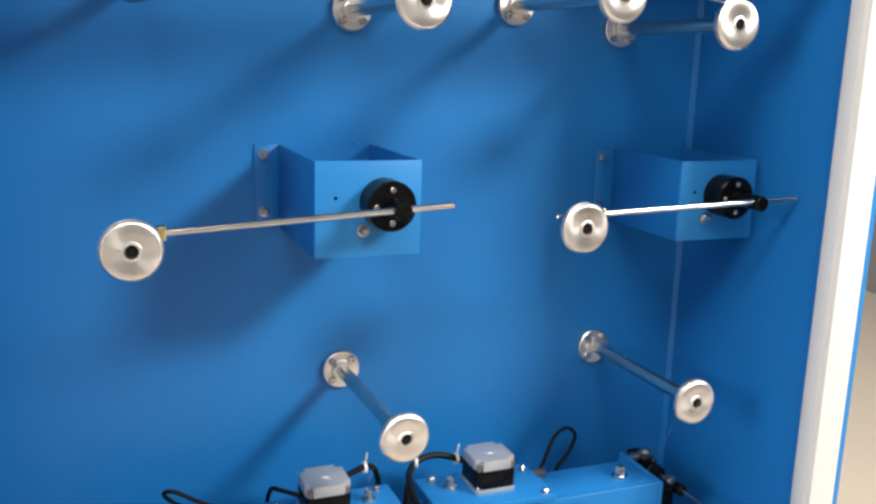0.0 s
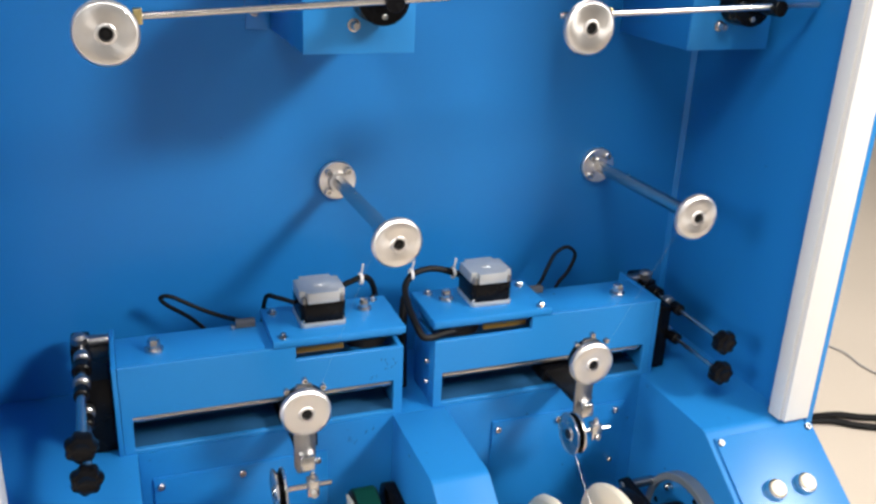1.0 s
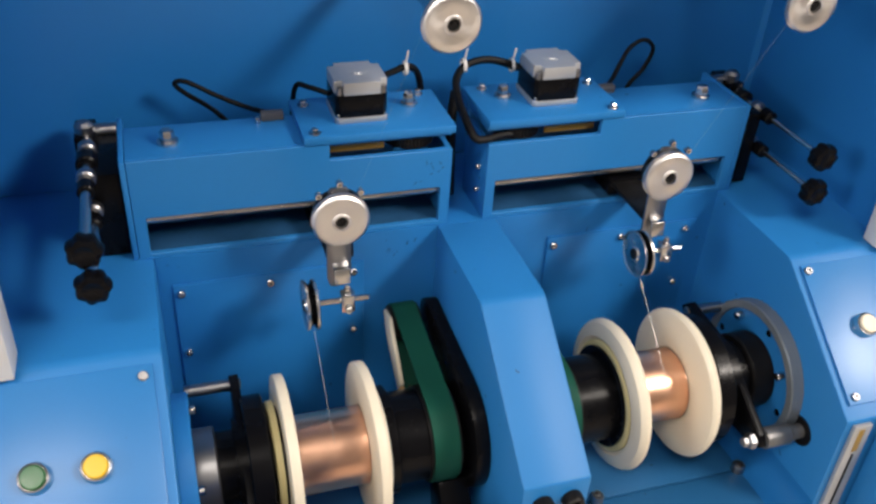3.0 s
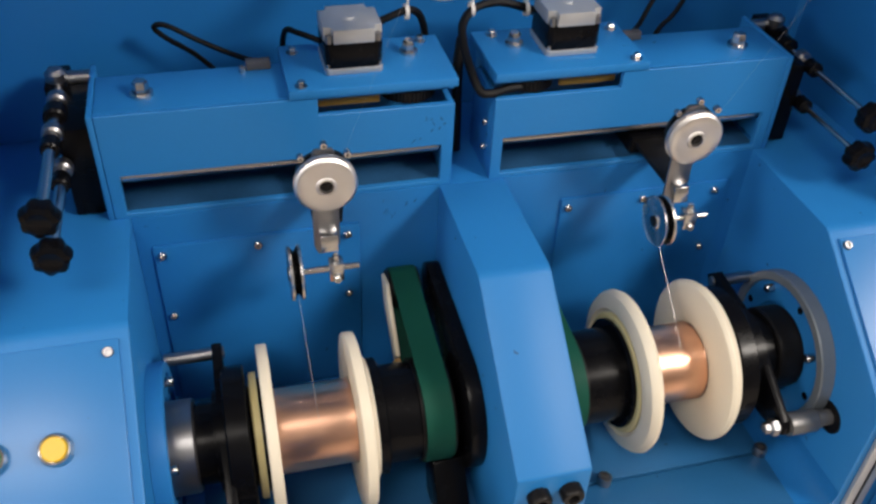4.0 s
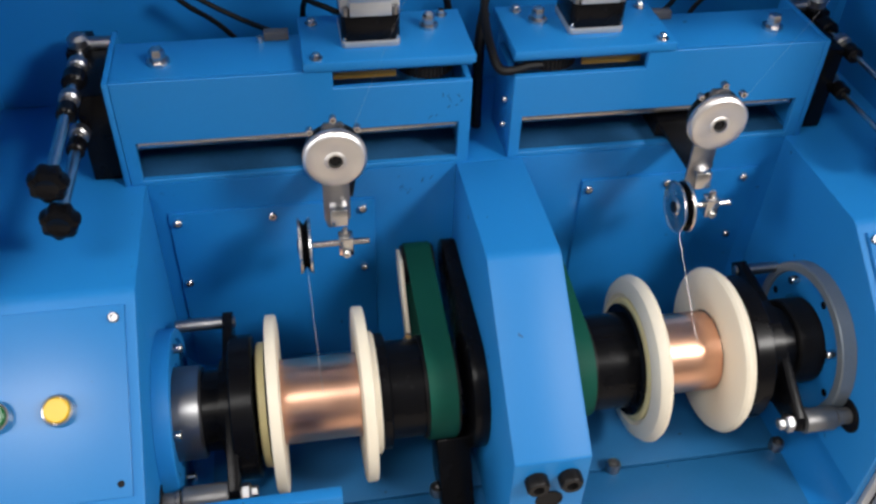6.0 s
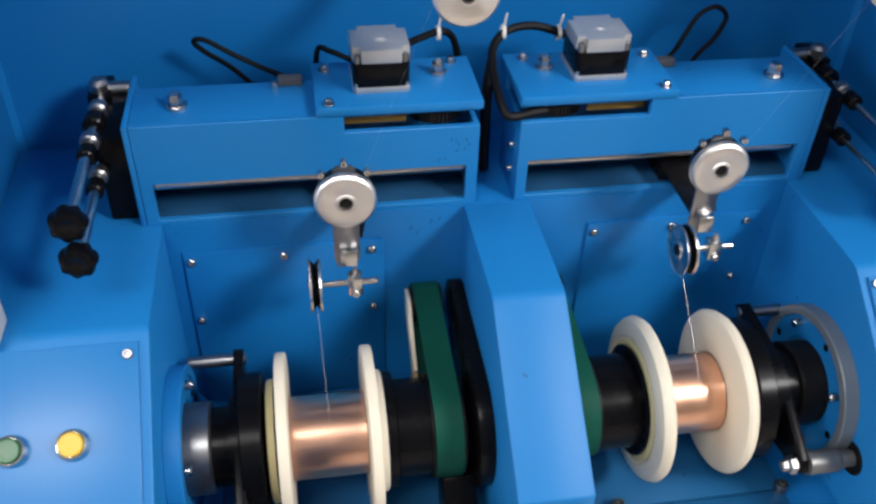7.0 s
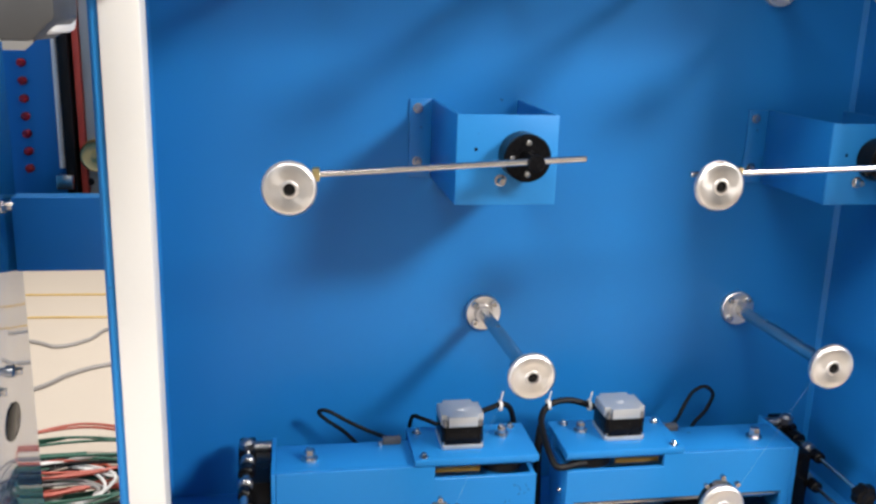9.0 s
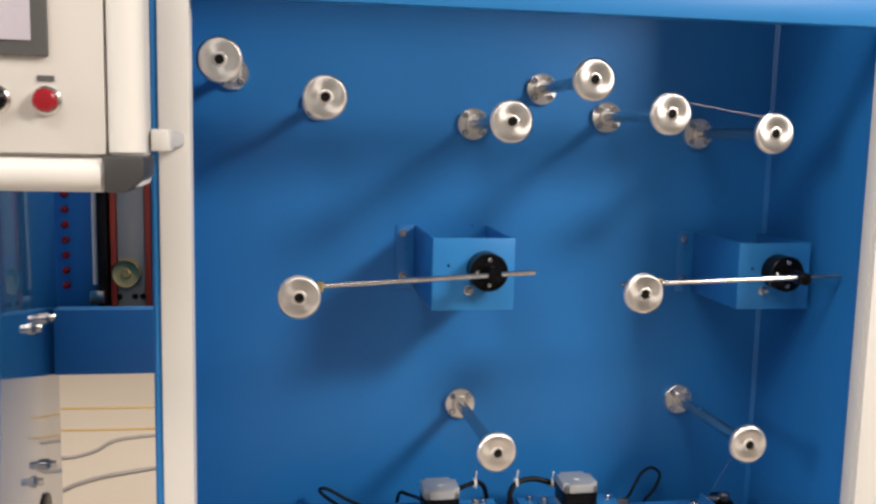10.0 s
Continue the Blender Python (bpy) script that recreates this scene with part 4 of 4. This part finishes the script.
# ---- operator console ----
def console():
    c = thing("operator_console", (-0.75, -0.45, 1.552), "pale grey operator console with screen and red button", "console")
    x0, x1, z0, z1, y0, y1 = -1.05, -0.491, 1.555, 1.98, -0.553, -0.470
    part("casing", box(x0, x1 - 0.004, y0 + 0.012, y1, z0 + 0.004, z1, 0.006), WHITE, c)
    part("front_plate", box(x0 + 0.03, -0.526, y0 + 0.003, y0 + 0.0125, z0 + 0.036, z1 - 0.03, 0.001), material("console_plate", (0.62, 0.60, 0.58), 0.45, vary=0.03), c)
    part("bottom_rail", rod((x0 + 0.03, y0 + 0.013, z0 + 0.016), (-0.527, y0 + 0.013, z0 + 0.016), 0.0165, 24), WHITE, c)
    part("side_rail", rod((-0.508, y0 + 0.014, z0 + 0.035), (-0.508, y0 + 0.014, z1 - 0.03), 0.0175, 24), WHITE, c)
    part("corner_cap", prism([(-0.527, z0), (-0.506, z0), (-0.490, z0 + 0.015), (-0.490, z0 + 0.035), (-0.527, z0 + 0.035)], y0 - 0.006, y1 - 0.02, 0.003, "y"), material("charcoal_plastic", (0.045, 0.045, 0.047), 0.5, vary=0.1, scale=30), c, "dark grey corner cap")
    s = part("screen_frame", box(-0.90, -0.574, y0 - 0.003, y0 + 0.003, 1.680, 1.93, 0.002), DARKGREY, c, "dark screen frame")
    part("screen", box(-0.886, -0.588, y0 - 0.0045, y0 - 0.003, 1.694, 1.916, 0.0003), material("screen_glass", (0.55, 0.52, 0.60), 0.15, vary=0.1, scale=14, bump=0), s, "pale lit screen glass")
    for x, m, lab in ((-0.577, RED, "red indicator button"), (-0.622, BLACK, "black push button")):
        r = part("button_ring", lathe([(0, 0), (0.0135, 0), (0.0135, 0.004), (0.0115, 0.006), (0, 0.006)], (x, y0 + 0.003, 1.640), "-y", 32), STEEL, c)
        part("button_cap", lathe([(0, 0.004), (0.0108, 0.004), (0.0108, 0.011), (0.008, 0.0135), (0, 0.0142)], (x, y0 + 0.003, 1.640), "-y", 32), m, r, lab)
    part("label_strip", box(-0.585, -0.570, y0 + 0.0015, y0 + 0.003, 1.658, 1.663, 0), DARKGREY, c)
    part("latch", box(-0.492, -0.474, -0.50, -0.46, 1.594, 1.616, 0.002), WHITE, c)
    part("support_arm", box(-0.500, -0.478, -0.472, -0.3285, 1.597, 1.613, 0.002), WHITE, c)


console()


# ---- neighbouring machine ----
def neighbour():
    n = thing("neighbouring_machine", (-1.15, 0.15, 0.0), "blue glossy steel cabinet of the next machine", "machine")
    part("cabinet", box(-1.5, -0.84, -0.25, 0.54, 0.0, 2.0, 0.004), GLOSSY, n)
    for y, z in ((0.459, 1.231), (0.356, 1.232), (0.429, 0.932), (0.334, 0.932)):
        part("hex_bolt", hexbolt((-0.84, y, z), "x", 0.008, 0.016), STEEL, n)
    bm = lathe([(0, 0), (1, 0), (0.97, 0.03), (0, 0.03)], (0, 0, 0), "x", 36)
    bm.transform(Matrix.Translation((-0.8398, 0.400, 0.846)) @ Matrix.Diagonal((0.02, 0.045, 0.034, 1)))
    part("cable_opening", bm, BLACK, n)
    part("cross_bar", box(-0.84, -0.5275, 0.50, 0.54, 1.100, 1.240, 0.002), PANEL, n)
    part("shelf", box(-0.90, -0.5275, 0.54, 0.98, 1.165, 1.190, 0.001), BLACKOX, n)
    part("stud_plate", prism([(-0.96, 1.19), (-0.778, 1.19), (-0.778, 1.525), (-0.82, 1.525), (-0.86, 1.49), (-0.96, 1.49)], 0.75, 0.756, 0.001, "y"), BLUE, n)
    for k in range(7):
        part("red_stud", lathe([(0, 0), (0.009, 0), (0.0085, 0.008), (0.004, 0.013), (0, 0.0135)], (-0.868, 0.75, 1.252 + 0.0357 * k), "-y", 20), RED, n, "small red indicator lens")
    part("white_rod", rod((-0.801, 0.735, 1.255), (-0.801, 0.735, 1.56), 0.0055), WHITE, n)
    part("dark_column", box(-0.792, -0.772, 0.72, 0.80, 1.19, 1.85, 0.002), BLACKOX, n)
    part("grey_column", box(-0.752, -0.690, 0.742, 0.80, 1.19, 1.85, 0.002), GREYMACH, n)
    part("red_strip", box(-0.766, -0.754, 0.735, 0.80, 1.19, 1.85, 0.001), REDPAINT, n, "red painted strip")
    part("red_strip", box(-0.688, -0.674, 0.735, 0.80, 1.19, 1.85, 0.001), REDPAINT, n, "red painted strip")
    part("dark_column", box(-0.670, -0.645, 0.72, 0.80, 1.19, 1.85, 0.002), BLACKOX, n)
    part("brass_disc", lathe([(0, 0), (0.034, 0), (0.034, 0.012), (0.031, 0.015), (0.027, 0.0135), (0.012, 0.0135), (0.010, 0.017), (0, 0.017)], (-0.731, 0.742, 1.281), "-y", 44), BRASS, n, "round brass pulley")
    for x in (-0.749, -0.713, -0.695):
        part("hex_bolt", hexbolt((x, 0.741, 1.225), "-y", 0.005, 0.006), BLACKOX, n)
    part("steel_block", box(-0.808, -0.776, 0.70, 0.735, 1.215, 1.245, 0.002), STEEL, n)
    part("back_plate", box(-0.90, -0.5275, 0.975, 0.985, 1.19, 2.0, 0), BLACKOX, n)


neighbour()

# ---- floor clutter ----
CABLES = {"black": RUBBER, "green": material("green_cable", (0.02, 0.11, 0.07), 0.5, vary=0.1), "red": material("red_cable", (0.42, 0.07, 0.04), 0.5, vary=0.1),
          "grey": material("grey_cable", (0.30, 0.28, 0.27), 0.5, vary=0.1), "yellow": material("yellow_cord", (0.55, 0.38, 0.14), 0.6, vary=0.1), "white": WHITE}
for col, pts, r in (("yellow", ((-2.2, 3.92, 0.006), (-1.7, 3.90, 0.006), (-1.2, 3.88, 0.006), (-0.4, 3.9, 0.006)), 0.006), ("yellow", ((-2.2, 3.45, 0.006), (-1.7, 3.5, 0.006), (-1.2, 3.48, 0.006), (-0.4, 3.5, 0.006)), 0.006),
                    ("grey", ((-2.1, 3.3, 0.009), (-1.6, 3.14, 0.009), (-1.445, 3.05, 0.009), (-1.32, 3.13, 0.009), (-1.2, 3.32, 0.009), (-0.7, 3.4, 0.009)), 0.009),
                    ("grey", ((-1.8, 2.35, 0.01), (-1.43, 2.53, 0.01), (-1.3, 2.70, 0.01), (-1.13, 2.81, 0.01), (-0.6, 3.0, 0.01)), 0.010),
                    ("black", ((1.2, 0.80, 0.012), (1.73, 0.80, 0.012), (1.93, 0.73, 0.012), (2.6, 0.55, 0.012)), 0.011), ("black", ((1.2, 0.85, 0.012), (1.70, 0.78, 0.012), (1.89, 0.68, 0.012), (2.6, 0.42, 0.012)), 0.011),
                    ("grey", ((1.9, 1.5, 0.005), (2.146, 1.194, 0.005), (2.16, 0.96, 0.005), (2.4, 0.4, 0.005)), 0.004)):
    tagged(part("floor_cable", tube(pts, r), CABLES[col]), col + " cable lying on the cream floor", "cable", "cables on the floor")
rnd = random.Random(5)
for i, col in enumerate(("black", "green", "green", "grey", "black", "red", "green", "black", "green", "red", "grey", "green", "black", "white", "green", "red", "black")):
    cx, cy, rx, ry = -1.10 + rnd.uniform(-0.14, 0.2), 1.62 + rnd.uniform(-0.16, 0.18), rnd.uniform(0.16, 0.36), rnd.uniform(0.08, 0.2)
    pts = []
    for k in range(18):
        a = k * 0.9 + i
        pts.append((cx + rx * math.cos(a) * rnd.uniform(0.8, 1.1), cy + ry * math.sin(a) * rnd.uniform(0.8, 1.1), 0.010 + 0.006 * i + rnd.uniform(0, 0.012)))
    tagged(part("cable_coil", tube(pts, 0.0055, 6, 6), CABLES[col]), col + " cable coiled in a heap on the floor", "cable", "heap of cables on the floor")
